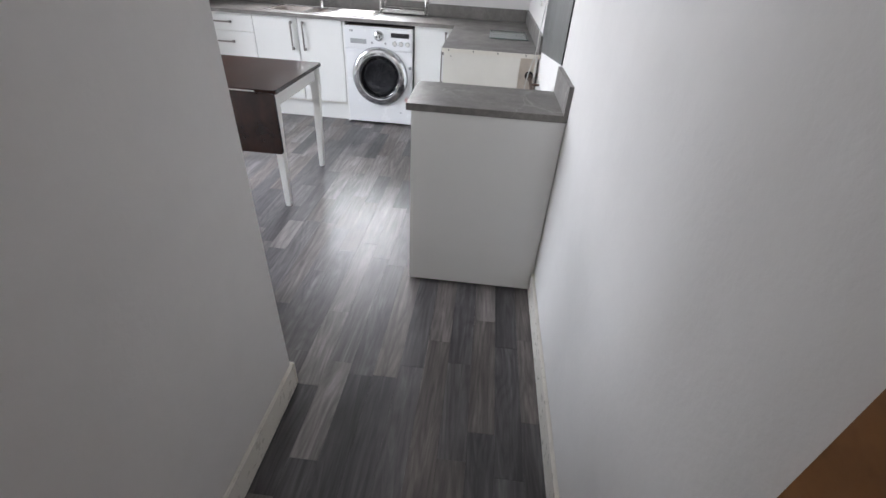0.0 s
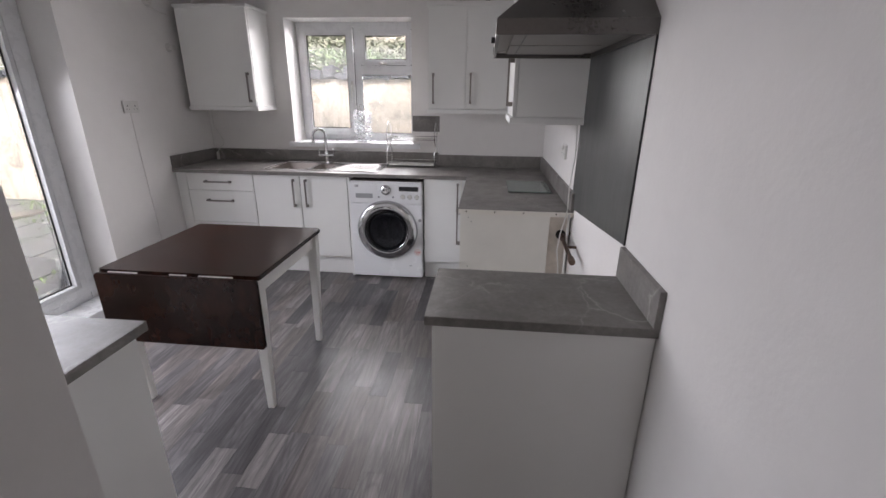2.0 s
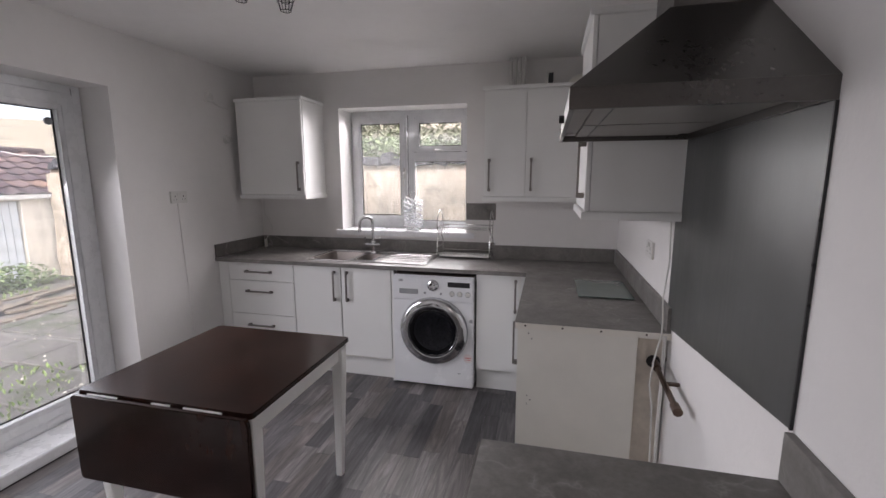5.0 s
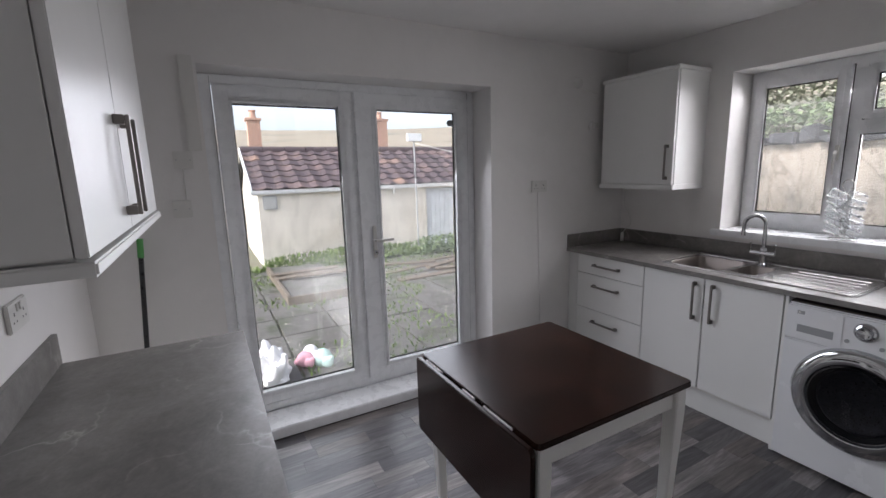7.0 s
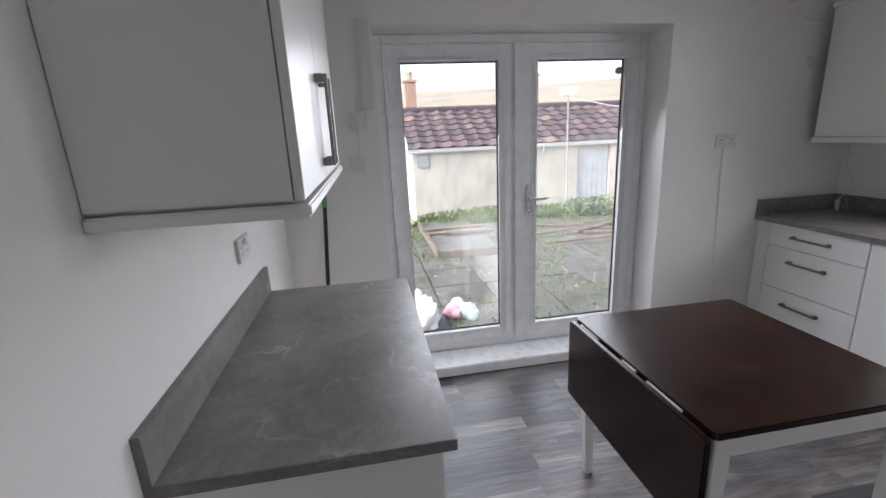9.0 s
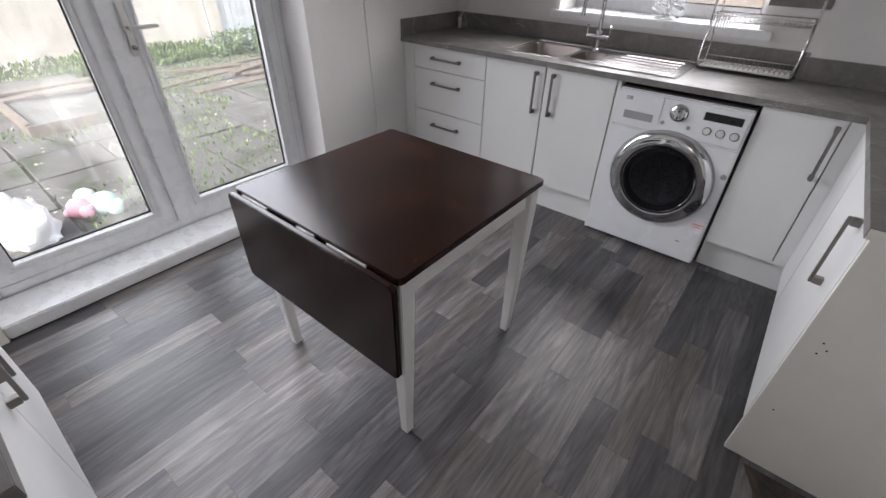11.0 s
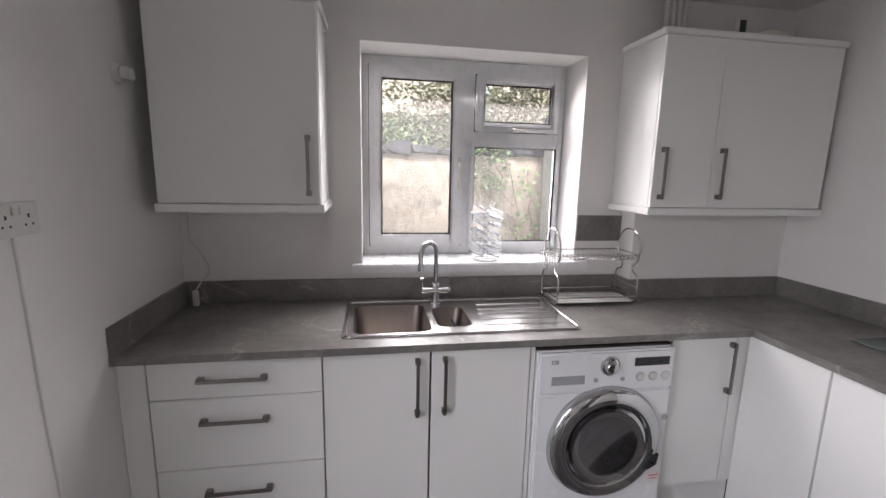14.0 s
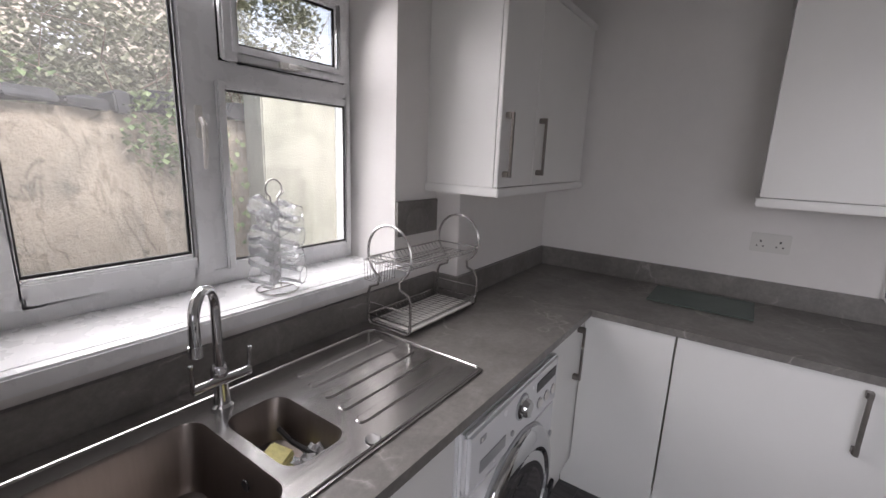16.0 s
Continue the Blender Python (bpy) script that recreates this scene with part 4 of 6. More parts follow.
# ---- sink and tap ----
def sink():
    s = thing("sink", (-1.22, 4.86, 0.91), "stainless steel one-and-a-half bowl sink with ribbed drainer, set in the worktop", "sink")
    z = 0.9145
    outer = rrect(-1.722, -0.728, 4.633, 5.098, 0.03, 5)
    bowls = [(-1.685, -1.362, 4.668, 5.032, 0.045, 0.165), (-1.333, -1.182, 4.716, 4.975, 0.04, 0.11)]
    bm = bmesh.new()
    edges = []
    loops = []
    for pts in [outer] + [rrect(a, b, c, d, r, 5) for a, b, c, d, r, _ in bowls]:
        vs = [bm.verts.new((x, y, z)) for x, y in pts]
        loops.append(vs)
        edges += [bm.edges.new((vs[i], vs[(i + 1) % len(vs)])) for i in range(len(vs))]
    bmesh.ops.triangle_fill(bm, edges=edges, use_beauty=True)
    vs = loops[0]
    lo = [bm.verts.new((v.co.x + (0.004 if v.co.x < -1.2 else -0.004) * -1, v.co.y, 0.9103)) for v in vs]
    for i in range(len(vs)):
        bm.faces.new((vs[i], vs[(i + 1) % len(vs)], lo[(i + 1) % len(vs)], lo[i]))
    part("rim", bm, SINKM, s, "brushed steel rim and deck")
    for i, (a, b, c, d, r, depth) in enumerate(bowls):
        bm = bmesh.new()
        rings = []
        for dz, inset, rr in ((0.0, 0.0, r), (-0.006, 0.004, r), (-depth + 0.03, 0.014, r), (-depth + 0.008, 0.022, r), (-depth, 0.045, r)):
            rings.append([bm.verts.new((x, y, z + dz)) for x, y in rrect(a + inset, b - inset, c + inset, d - inset, rr * 0.9, 5)] if dz else [bm.verts.new((x, y, z + dz)) for x, y in rrect(a, b, c, d, r, 5)])
        for A, B in zip(rings, rings[1:]):
            for k in range(len(A)):
                bm.faces.new((A[k], B[k], B[(k + 1) % len(A)], A[(k + 1) % len(A)]))
        bm.faces.new(rings[-1][::-1])
        # BOWLM has the bowl's dark reflections painted into its colour
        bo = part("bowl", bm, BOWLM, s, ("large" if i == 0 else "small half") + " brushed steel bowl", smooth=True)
        mx, my = (a + b) / 2, (c + d) / 2
        part("plug_hole", lathe((mx, my, z - depth + 0.0008), (0, 0, 1), [(0.042, 0), (0.040, 0.003), (0.03, 0.001), (0.0, 0.0005)], 28), CHROME, bo, smooth=True)
        if i == 0:
            bm = disc((b - 0.016, 4.80, z - 0.045), (-1, 0, 0), 0.012, 0.003, 16)
            part("overflow", bm, BLACKP, bo)
    bm = bmesh.new()
    for k in range(5):
        y = 4.715 + k * 0.070
        pts = rrect(-1.145 + 0.010 * k, -0.775, y, y + 0.034, 0.016, 4)
        lo = [bm.verts.new((x, yy, z + 0.0002)) for x, yy in pts]
        hi = [bm.verts.new((-0.955 + (x + 0.955) * 0.98, y + 0.017 + (yy - y - 0.017) * 0.7, z + 0.0035)) for x, yy in pts]
        n = len(pts)
        for i in range(n):
            bm.faces.new((lo[i], lo[(i + 1) % n], hi[(i + 1) % n], hi[i]))
        bm.faces.new(hi)
    part("drainer_ribs", bm, SINKM, s, "raised ribs of the drainer")
    part("blanking_cap", lathe((-1.165, 4.66, z), (0, 0, 1), [(0.019, 0.0), (0.018, 0.003), (0.0, 0.004)], 24), CHROME, s, smooth=True)
    bm = tube([(x, y, z + 0.001) for x, y in rrect(-1.712, -0.738, 4.643, 5.088, 0.025, 5)], 0.0035, 6, True)
    part("rolled_edge", bm, SINKM, s, smooth=True)


sink()


def tap():
    t = thing("mixer_tap", (-1.30, 5.03, 0.915), "chrome swan-neck mixer tap with two lever taps", "tap")
    x, y = -1.30, 5.03
    part("base", lathe((x, y, 0.9146), (0, 0, 1), [(0.026, 0), (0.026, 0.006), (0.019, 0.012), (0.017, 0.06), (0.020, 0.07), (0.020, 0.10), (0.015, 0.108), (0.0, 0.108)], 28), CHROME, t, smooth=True)
    d = Vector((-0.72, -0.69, 0)).normalized()
    R = 0.058
    top = Vector((x, y, 1.165))
    c = top + d * R
    path = [Vector((x, y, 1.01)), Vector((x, y, 1.09)), top] + arc(c, R, 180, 0, 16, d, (0, 0, 1))[1:]
    path += [path[-1] + Vector((0, 0, -0.045))]
    part("spout", tube(path, 0.0115, 14), CHROME, t, smooth=True)
    part("nozzle", tube([path[-1] + Vector((0, 0, 0.004)), path[-1] + Vector((0, 0, -0.02))], 0.0135, 14), CHROME, t, smooth=True)
    part("crossbar", tube([(x - 0.068, y - 0.01, 0.988), (x + 0.068, y - 0.01, 0.988)], 0.0125, 14), CHROME, t, smooth=True)
    for s in (-1, 1):
        part("lever", tube([(x + s * 0.066, y - 0.01, 0.985), (x + s * 0.068, y - 0.012, 1.035), (x + s * 0.069, y - 0.014, 1.05)], [0.006, 0.0045, 0.006], 10), CHROME, t, smooth=True)


tap()

sp = thing("sponge", (-1.28, 4.86, 0.81), "yellow washing-up sponge lying in the small bowl", "sponge", rz=25)
bm = bmesh.new()
bmesh.ops.create_cube(bm, size=1, matrix=Matrix.Translation((0, 0, 0.022)) @ Matrix.Rotation(0.25, 4, "X") @ Matrix.Diagonal((0.085, 0.06, 0.03, 1)))
part("pad", bm, SPONGE, sp, bevel=0.006, local=True)


b = thing("scourer", (-1.215, 4.80, 0.81), "dark wire scourer and brush lying in the small bowl", "scourer")
bm = bmesh.new()
bmesh.ops.create_icosphere(bm, subdivisions=3, radius=0.028, matrix=Matrix.Translation((0, 0, 0.022)))
for v in bm.verts:
    v.co *= 1 + 0.35 * noise.noise(v.co * 90)
part("wool", bm, GREYP, b, local=True)
part("brush", tube([(0.0, -0.03, 0.035), (-0.02, 0.05, 0.05), (-0.03, 0.09, 0.075)], 0.006, 8), BLACKP, b, smooth=True, local=True)


# ---- dish rack ----
def dish_rack():
    r = thing("dish_rack", (-0.52, 5.03, 0.915), "two-tier chrome wire dish rack with ring-shaped ends", "dish rack")
    Y, Z0 = 5.035, 0.9155
    for x in (-0.712, -0.292):
        ring = arc((x, Y, 1.189), 0.098, -62, 242, 28, (0, 1, 0), (0, 0, 1))
        s1 = [(x, Y + 0.046, 1.098), (x, Y + 0.05, 1.075), (x, Y + 0.088, 1.06), (x, Y + 0.098, 1.035), (x, Y + 0.098, Z0 + 0.02), (x, Y + 0.085, Z0 + 0.006)]
        s2 = [(a, 2 * Y - b, c) for a, b, c in s1]
        path = [tuple(p) for p in s2[::-1]] + [tuple(p) for p in ring[::-1]] + s1
        e = part("end_frame", tube(path, 0.0048, 8), WIRE, r, "bent chrome end frame", smooth=True)
        part("base_bar", tube([(x, Y - 0.085, Z0 + 0.006), (x, Y + 0.085, Z0 + 0.006)], 0.0045, 8), WIRE, e, smooth=True)
        part("cross_wire", tube([(x, Y - 0.098, 1.0), (x, Y + 0.098, 1.0)], 0.003, 6), WIRE, e, smooth=True)
    for nm, z, h in (("upper_tray", 1.165, 0.098), ("lower_tray", 0.955, 0.098)):
        tr = part(nm, tube([(-0.712, Y - h, z), (-0.292, Y - h, z), (-0.292, Y + h, z), (-0.712, Y + h, z)], 0.0035, 6, True), WIRE, r, "wire tray", smooth=True)
        bm = bmesh.new()
        for k in range(19):
            x = -0.702 + k * 0.0222
            tube([(x, Y - h, z), (x, Y - h + 0.02, z - 0.022), (x, Y + h - 0.02, z - 0.022), (x, Y + h, z)], 0.0016, 5, bm=bm)
        for k in range(4):
            y = Y - h + 0.03 + k * (2 * h - 0.06) / 3
            tube([(-0.707, y, z - 0.024), (-0.297, y, z - 0.024)], 0.0018, 5, bm=bm)
        part("wire_grid", bm, WIRE, tr, "thin parallel wires", kind="stuff")
    bk_ = part("basket", tube([(-0.735, Y + 0.02, 1.16), (-0.655, Y + 0.02, 1.16), (-0.655, Y + 0.095, 1.16), (-0.735, Y + 0.095, 1.16)], 0.0025, 6, True), WIRE, r, "small wire cutlery basket")
    bm = bmesh.new()
    for k in range(7):
        x = -0.735 + k * 0.0133
        tube([(x, Y + 0.02, 1.16), (x, Y + 0.025, 1.09), (x, Y + 0.09, 1.09), (x, Y + 0.095, 1.16)], 0.0015, 5, bm=bm)
    part("wire_grid", bm, WIRE, bk_, kind="stuff")
    part("drip_tray", box(-0.702, -0.302, Y - 0.09, Y + 0.09, Z0 + 0.0105, Z0 + 0.016), WHITEP, r, "pale plastic drip tray", bevel=0.002)


dish_rack()


# ---- glass mugs on a wire stand ----
def mug_stand():
    rm = random.Random(41)
    o = Vector((-1.003, 5.235, 1.0925))
    s = thing("mug_stand", o, "chrome wire stand hung with clear glass mugs on the window sill", "mug stand")
    part("base_ring", tube([o + Vector((0.062 * math.cos(a), 0.062 * math.sin(a), 0.003)) for a in (2 * math.pi * k / 28 for k in range(28))], 0.003, 6, True), WIRE, s, smooth=True)
    post = [o + Vector((0.012, 0, 0.003)), o + Vector((0.012, 0, 0.29))] + [o + Vector((0.0 + 0.027 * math.cos(a), 0, 0.315 + 0.027 * math.sin(a))) for a in (radians(-40 + 26 * k) for k in range(11))] + [o + Vector((-0.012, 0, 0.29)), o + Vector((-0.012, 0, 0.003))]
    part("post", tube(post, 0.0025, 6), WIRE, s, smooth=True)
    part("base_cross", tube([o + Vector((-0.06, 0, 0.004)), o + Vector((0.06, 0, 0.004))], 0.0025, 6), WIRE, s, smooth=True)
    for i in range(12):
        lvl, side = i // 2, (1 if i % 2 else -1)
        ang = radians(-20 + 9 * lvl) + (0 if side > 0 else math.pi)
        z = 0.035 + lvl * 0.040 + (0.018 if side > 0 else 0.0)
        d = Vector((math.cos(ang), math.sin(ang), 0))
        part("arm", tube([o + Vector((0.012 * side, 0, z + 0.03)), o + d * 0.05 + Vector((0, 0, z + 0.045)), o + d * 0.058 + Vector((0, 0, z + 0.055))], 0.002, 6), WIRE, s)
        m = thing("glass_mug", o + d * 0.06 + Vector((0, 0, z)), "clear glass mug hanging tilted on the wire stand", "mug", "mugs on the stand")
        ax = (d * 0.9 + Vector((rm.uniform(-0.25, 0.25), rm.uniform(-0.5, 0.2), (0.5 if side < 0 else -0.35) + rm.uniform(-0.15, 0.15)))).normalized()
        c = o + d * 0.008 + Vector((0, 0, z + 0.004))
        u = ax.orthogonal().normalized()
        w = ax.cross(u)
        part("cup", lathe(c, ax, [(0.0, 0.0), (0.025, 0.0), (0.0265, 0.004), (0.029, 0.074)], 12), CUPG, m, smooth=True)
        part("rim", tube([c + ax * 0.074 + u * 0.029 * math.cos(q) + w * 0.029 * math.sin(q) for q in (2 * math.pi * k / 16 for k in range(16))], 0.0018, 5, True), CUPG, m, "thick glass rim", smooth=True)
        part("mug_handle", tube([c + ax * 0.014 + u * 0.025, c + ax * 0.018 + u * 0.042, c + ax * 0.05 + u * 0.044, c + ax * 0.058 + u * 0.027], 0.0035, 6), CUPG, m, smooth=True)


mug_stand()

t = thing("pipe_boxing", (0.2, BY, 0.91), "white painted boxed-in pipe casing under the wall cabinet", "pipe casing")
part("casing", box(BX + 0.0005, EX - 0.001, BY + 0.0005, NY - 0.001, 0.9105, 1.380), PAINT, t, bevel=0.002)
t = thing("spare_tile", (-0.47, NY, 1.2), "grey marble-effect offcut fixed upright beside the window", "splashback offcut")
part("board", box(-0.521, -0.266, NY - 0.014, NY - 0.001, 1.203, 1.340), MARBLE, t, bevel=0.001)
bm = lathe((-0.40, NY - 0.0145, 1.245), (0, -1, 0), [(0.072, 0.0), (0.068, 0.003), (0.055, 0.004), (0.0, 0.004)], 32)
bmesh.ops.delete(bm, geom=[v for v in bm.verts if v.co.z < 1.2152], context="VERTS")
part("curved_relief", bm, MARBLE, t, smooth=True)
g = thing("glass_board", (0.44, 4.19, 0.911), "green tinted glass chopping board lying on the worktop", "chopping board")
part("plate", box(0.315, 0.60, 3.99, 4.395, 0.9135, 0.9185), BOARDG, g, bevel=0.001)
for x in (0.34, 0.575):
    for y in (4.02, 4.365):
        part("foot", disc((x, y, 0.9105), (0, 0, 1), 0.007, 0.003, 10), RUBBER, g)


# ---- drop-leaf table ----
def table():
    x0, x1, y0, y1 = -1.605, -0.825, 2.803, 3.563
    t = thing("drop_leaf_table", ((x0 + x1) / 2, (y0 + y1) / 2, 0), "dark mahogany drop-leaf table on white legs, one leaf hanging down", "table")
    bm = prism(rrect(x0, x1, y0, y1, 0.02, 4), 2, 0.722, 0.745)
    part("tabletop", bm, WOOD, t, "dark stained square top", bevel=0.003)
    bm = prism(rrect(x0 - 0.0, x1 - 0.0, 0.385, 0.735, 0.018, 4), 1, y0 - 0.026, y0 - 0.006)
    lf = part("drop_leaf", bm, WOOD, t, "dark stained leaf hanging down", bevel=0.003)
    # white strips stand in for light showing through the leaf joint
    for a, b in ((0.06, 0.2), (0.36, 0.44), (0.5, 0.66)):
        part("gap_light_strip", box(x0 + a, x0 + b, y0 - 0.0055, y0 - 0.0005, 0.730, 0.7375), LEGP, lf, "white strip in the joint, for light showing through the gap")
    bm = box(x0 + 0.07, x1 - 0.07, y0 + 0.045, y0 + 0.065, 0.64, 0.7215)
    part("apron", bm, LEGP, t)
    part("apron", box(x0 + 0.07, x1 - 0.07, y1 - 0.065, y1 - 0.045, 0.64, 0.7215), LEGP, t)
    part("apron", box(x0 + 0.03, x0 + 0.05, y0 + 0.07, y1 - 0.07, 0.64, 0.7215), LEGP, t)
    part("apron", box(x1 - 0.05, x1 - 0.03, y0 + 0.07, y1 - 0.07, 0.64, 0.7215), LEGP, t)
    for lx, fx in ((x0 + 0.045, x0 + 0.072), (x1 - 0.04, x1 - 0.052)):
        for ly, fy in ((y0 + 0.042, y0 + 0.05), (y1 - 0.045, y1 - 0.06)):
            bm = bmesh.new()
            rings = []
            for z, h, k in ((0.0, 0.0165, 1.0), (0.62, 0.0275, 0.0), (0.721, 0.0275, 0.0)):
                cx, cy = lx + (fx - lx) * k, ly + (fy - ly) * k
                rings.append([bm.verts.new((cx + a * h, cy + b * h, z)) for a, b in ((-1, -1), (1, -1), (1, 1), (-1, 1))])
            for A, B in zip(rings, rings[1:]):
                for k in range(4):
                    bm.faces.new((A[k], A[(k + 1) % 4], B[(k + 1) % 4], B[k]))
            bm.faces.new(rings[0][::-1])
            bm.faces.new(rings[-1])
            part("leg", bm, LEGP, t, "white painted tapered leg", bevel=0.003)


table()


def cage_light():
    c = Vector((-1.09, 3.41, 0))
    l = thing("ceiling_light", (c.x, c.y, CEILZ), "dark metal ceiling light with three open wire cage shades, unlit", "ceiling light")
    part("rose", lathe((c.x, c.y, CEILZ - 0.0005), (0, 0, -1), [(0.06, 0), (0.058, 0.015), (0.02, 0.024), (0, 0.024)], 28), BLACKP, l, smooth=True)
    for k, (dx, dy) in enumerate(((-0.10, -0.02), (0.115, -0.05), (0.02, 0.13))):
        x, y, z = c.x + dx, c.y + dy, 2.308
        arm = part("arm", tube([(c.x + dx * 0.3, c.y + dy * 0.3, CEILZ - 0.02), (c.x + dx * 0.8, c.y + dy * 0.8, CEILZ - 0.02), (x, y, z + 0.118)], 0.006, 8), BLACKP, l, smooth=True)
        part("lamp_holder", tube([(x, y, z + 0.125), (x, y, z + 0.085)], 0.017, 12), BLACKP, arm, smooth=True)
        bm = bmesh.new()
        prof = ((0.016, 0.10), (0.038, 0.05), (0.023, 0.0))
        for q in range(12):
            a = 2 * math.pi * q / 12
            tube([(x + r * math.cos(a), y + r * math.sin(a), z + h) for r, h in prof], 0.0014, 5, bm=bm)
        for r, h in prof:
            tube([(x + r * math.cos(2 * math.pi * q / 20), y + r * math.sin(2 * math.pi * q / 20), z + h) for q in range(20)], 0.0018, 5, True, bm=bm)
        part("cage", bm, BLACKP, arm, "open dark wire cage")
        part("bulb", lathe((x, y, z + 0.085), (0, 0, -1), [(0.010, 0), (0.012, 0.012), (0.02, 0.035), (0.018, 0.05), (0.0, 0.06)], 20), CUPG, arm, "clear unlit bulb", smooth=True)


cage_light()


# ---- cooker hood and splashback ----
h = thing("cooker_hood", (0.42, 3.05, 1.69), "brushed steel chimney cooker hood over the empty cooker space", "cooker hood")
hx0, hy0, hy1 = 0.174, 2.61, 3.49
bm = slab([(hx0, hy0), (EX, hy0), (EX, hy1), (hx0, hy1)], [[(hx0 + 0.012, hy0 + 0.012), (EX - 0.012, hy0 + 0.012), (EX - 0.012, hy1 - 0.012), (hx0 + 0.012, hy1 - 0.012)]], 1.69, 1.735)
part("lip", bm, HOODM, h, "brushed steel lip")
part("underside", box(hx0 + 0.013, EX - 0.013, hy0 + 0.013, hy1 - 0.013, 1.712, 1.72), ALU, h, "steel underside plate")
bm = bmesh.new()
a = [bm.verts.new(p) for p in ((hx0, hy0, 1.7352), (EX, hy0, 1.7352), (EX, hy1, 1.7352), (hx0, hy1, 1.7352))]
b = [bm.verts.new(p) for p in ((0.43, 2.94, 1.985), (EX, 2.94, 1.985), (EX, 3.16, 1.985), (0.43, 3.16, 1.985))]
for k in range(4):
    bm.faces.new((a[k], a[(k + 1) % 4], b[(k + 1) % 4], b[k]))
bm.faces.new(a[::-1])
bm.faces.new(b)
part("canopy", bm, HOODM, h, "sloping brushed steel canopy")
part("chimney", box(0.438, EX, 2.948, 3.152, 1.9852, CEILZ), HOODM, h, "square steel flue")
for y0 in (2.66, 3.06):
    f = part("filter", box(hx0 + 0.06, EX - 0.06, y0, y0 + 0.38, 1.704, 1.7115), ALU, h, "grease filter panel")
    bm = bmesh.new()
    for k in range(1):
        x = hx0 + 0.10 + k * 0.07
        box(x, x + 0.004, y0 + 0.02, y0 + 0.36, 1.7025, 1.7038, bm)
    part("filter_slats", bm, BLACKP, f)
for y in (2.72, 3.38):
    part("lamp_lens", disc((hx0 + 0.035, y, 1.7118), (0, 0, -1), 0.02, 0.006, 20), WHITEP, h, "small unlit lamp")
part("switch_knob", disc((hx0, 2.94, 1.711), (-1, 0, 0), 0.011, 0.014, 16), BLACKP, h, smooth=True)
part("switch_strip", box(hx0 - 0.003, hx0 - 0.0005, 3.3, 3.45, 1.703, 1.722), BLACKP, h)

s = thing("splashback", (EX, 3.08, 1.3), "brushed steel splashback sheet on the wall under the hood", "splashback")
part("sheet", prism([(2.612, 1.024), (2.612, 1.689), (3.499, 1.689), (3.499, 1.374), (3.575, 1.374), (3.575, 0.92)], 0, EX - 0.005, EX - 0.001), SPLASH, s)
part("edge_trim", box(EX - 0.007, EX - 0.001, 2.606, 2.611, 1.024, 1.689), BLACKP, s)

# pipes in the cooker space
g = thing("gas_pipe", (0.6, 3.4, 0.75), "tarnished copper gas pipe with a bare end, in the cooker space", "pipe")
part("pipe", tube([(EX, 3.56, 0.775), (0.612, 3.55, 0.772), (0.603, 3.45, 0.765), (0.60, 3.17, 0.748)], 0.011, 12), COPPER, g, smooth=True)
part("elbow", tube([(0.60, 3.20, 0.75), (0.60, 3.155, 0.7475)], 0.0165, 14), COPPER, g, smooth=True)
part("bracket", box(0.60, EX, 3.343, 3.357, 0.754, 0.766), COPPER, g)
part("joint", tube([(0.605, 3.52, 0.77), (0.603, 3.47, 0.767)], 0.0155, 14), COPPER, g, smooth=True)
g = thing("water_pipe", (0.62, 3.3, 0.6), "thin copper pipe stub low in the cooker space", "pipe")
part("pipe", tube([(0.63, 3.50, 0.90), (0.63, 3.50, 0.42), (0.63, 3.46, 0.02)], 0.0075, 10), WHITEP, g, smooth=True)


g = thing("hanging_cable", (0.63, 3.55, 1.37), "thin white cable hanging down the wall into the empty cooker space", "cable")
part("cord", tube([(0.64, 3.592, 1.372), (0.645, 3.588, 1.2), (0.63, 3.582, 1.03), (0.624, 3.53, 0.95), (0.615, 3.498, 0.90), (0.588, 3.475, 0.80), (0.575, 3.46, 0.70), (0.592, 3.465, 0.60), (0.60, 3.47, 0.40), (0.615, 3.48, 0.03)], 0.0035, 8), WHITEP, g, smooth=True)


# ---- sockets, switches and wires ----
def socket(loc, axis, w=0.147, h=0.086, kind="socket", switches=True):
    """A double socket on a wall; axis: 'W', 'E', 'S' for the wall it is on."""
    rz = {"W": 90, "E": -90, "S": 180, "N": 0}[axis]
    label = "white plastic double socket on the wall" if kind == "socket" else "white plastic blank cover plate on the wall"
    t = thing("double_socket" if kind == "socket" else "junction_box", loc, label, "socket" if kind == "socket" else "junction box", "wall plates", rz=rz)
    pl = part("plate", box(-w / 2, w / 2, -0.012, -0.0005, -h / 2, h / 2), WHITEP, t, bevel=0.003, local=True)
    if switches:
        for sx in (-0.036, 0.036):
            bm = bmesh.new()
            box(sx - 0.0035, sx + 0.0035, -0.0124, -0.0121, 0.002, 0.012, bm)
            box(sx - 0.015, sx - 0.009, -0.0124, -0.0121, -0.018, -0.012, bm)
            box(sx + 0.009, sx + 0.015, -0.0124, -0.0121, -0.018, -0.012, bm)
            part("pin_holes", bm, BLACKP, pl, local=True)
            part("rocker", box(sx * 0.35 - 0.006, sx * 0.35 + 0.006, -0.016, -0.0121, 0.012, 0.034), WHITEP, pl, bevel=0.001, local=True)
    else:
        for sx in (-w * 0.36, w * 0.36):
            part("screw", disc((sx, -0.0121, 0), (0, -1, 0), 0.003, 0.0006, 10), GREYP, pl, local=True)
    return t


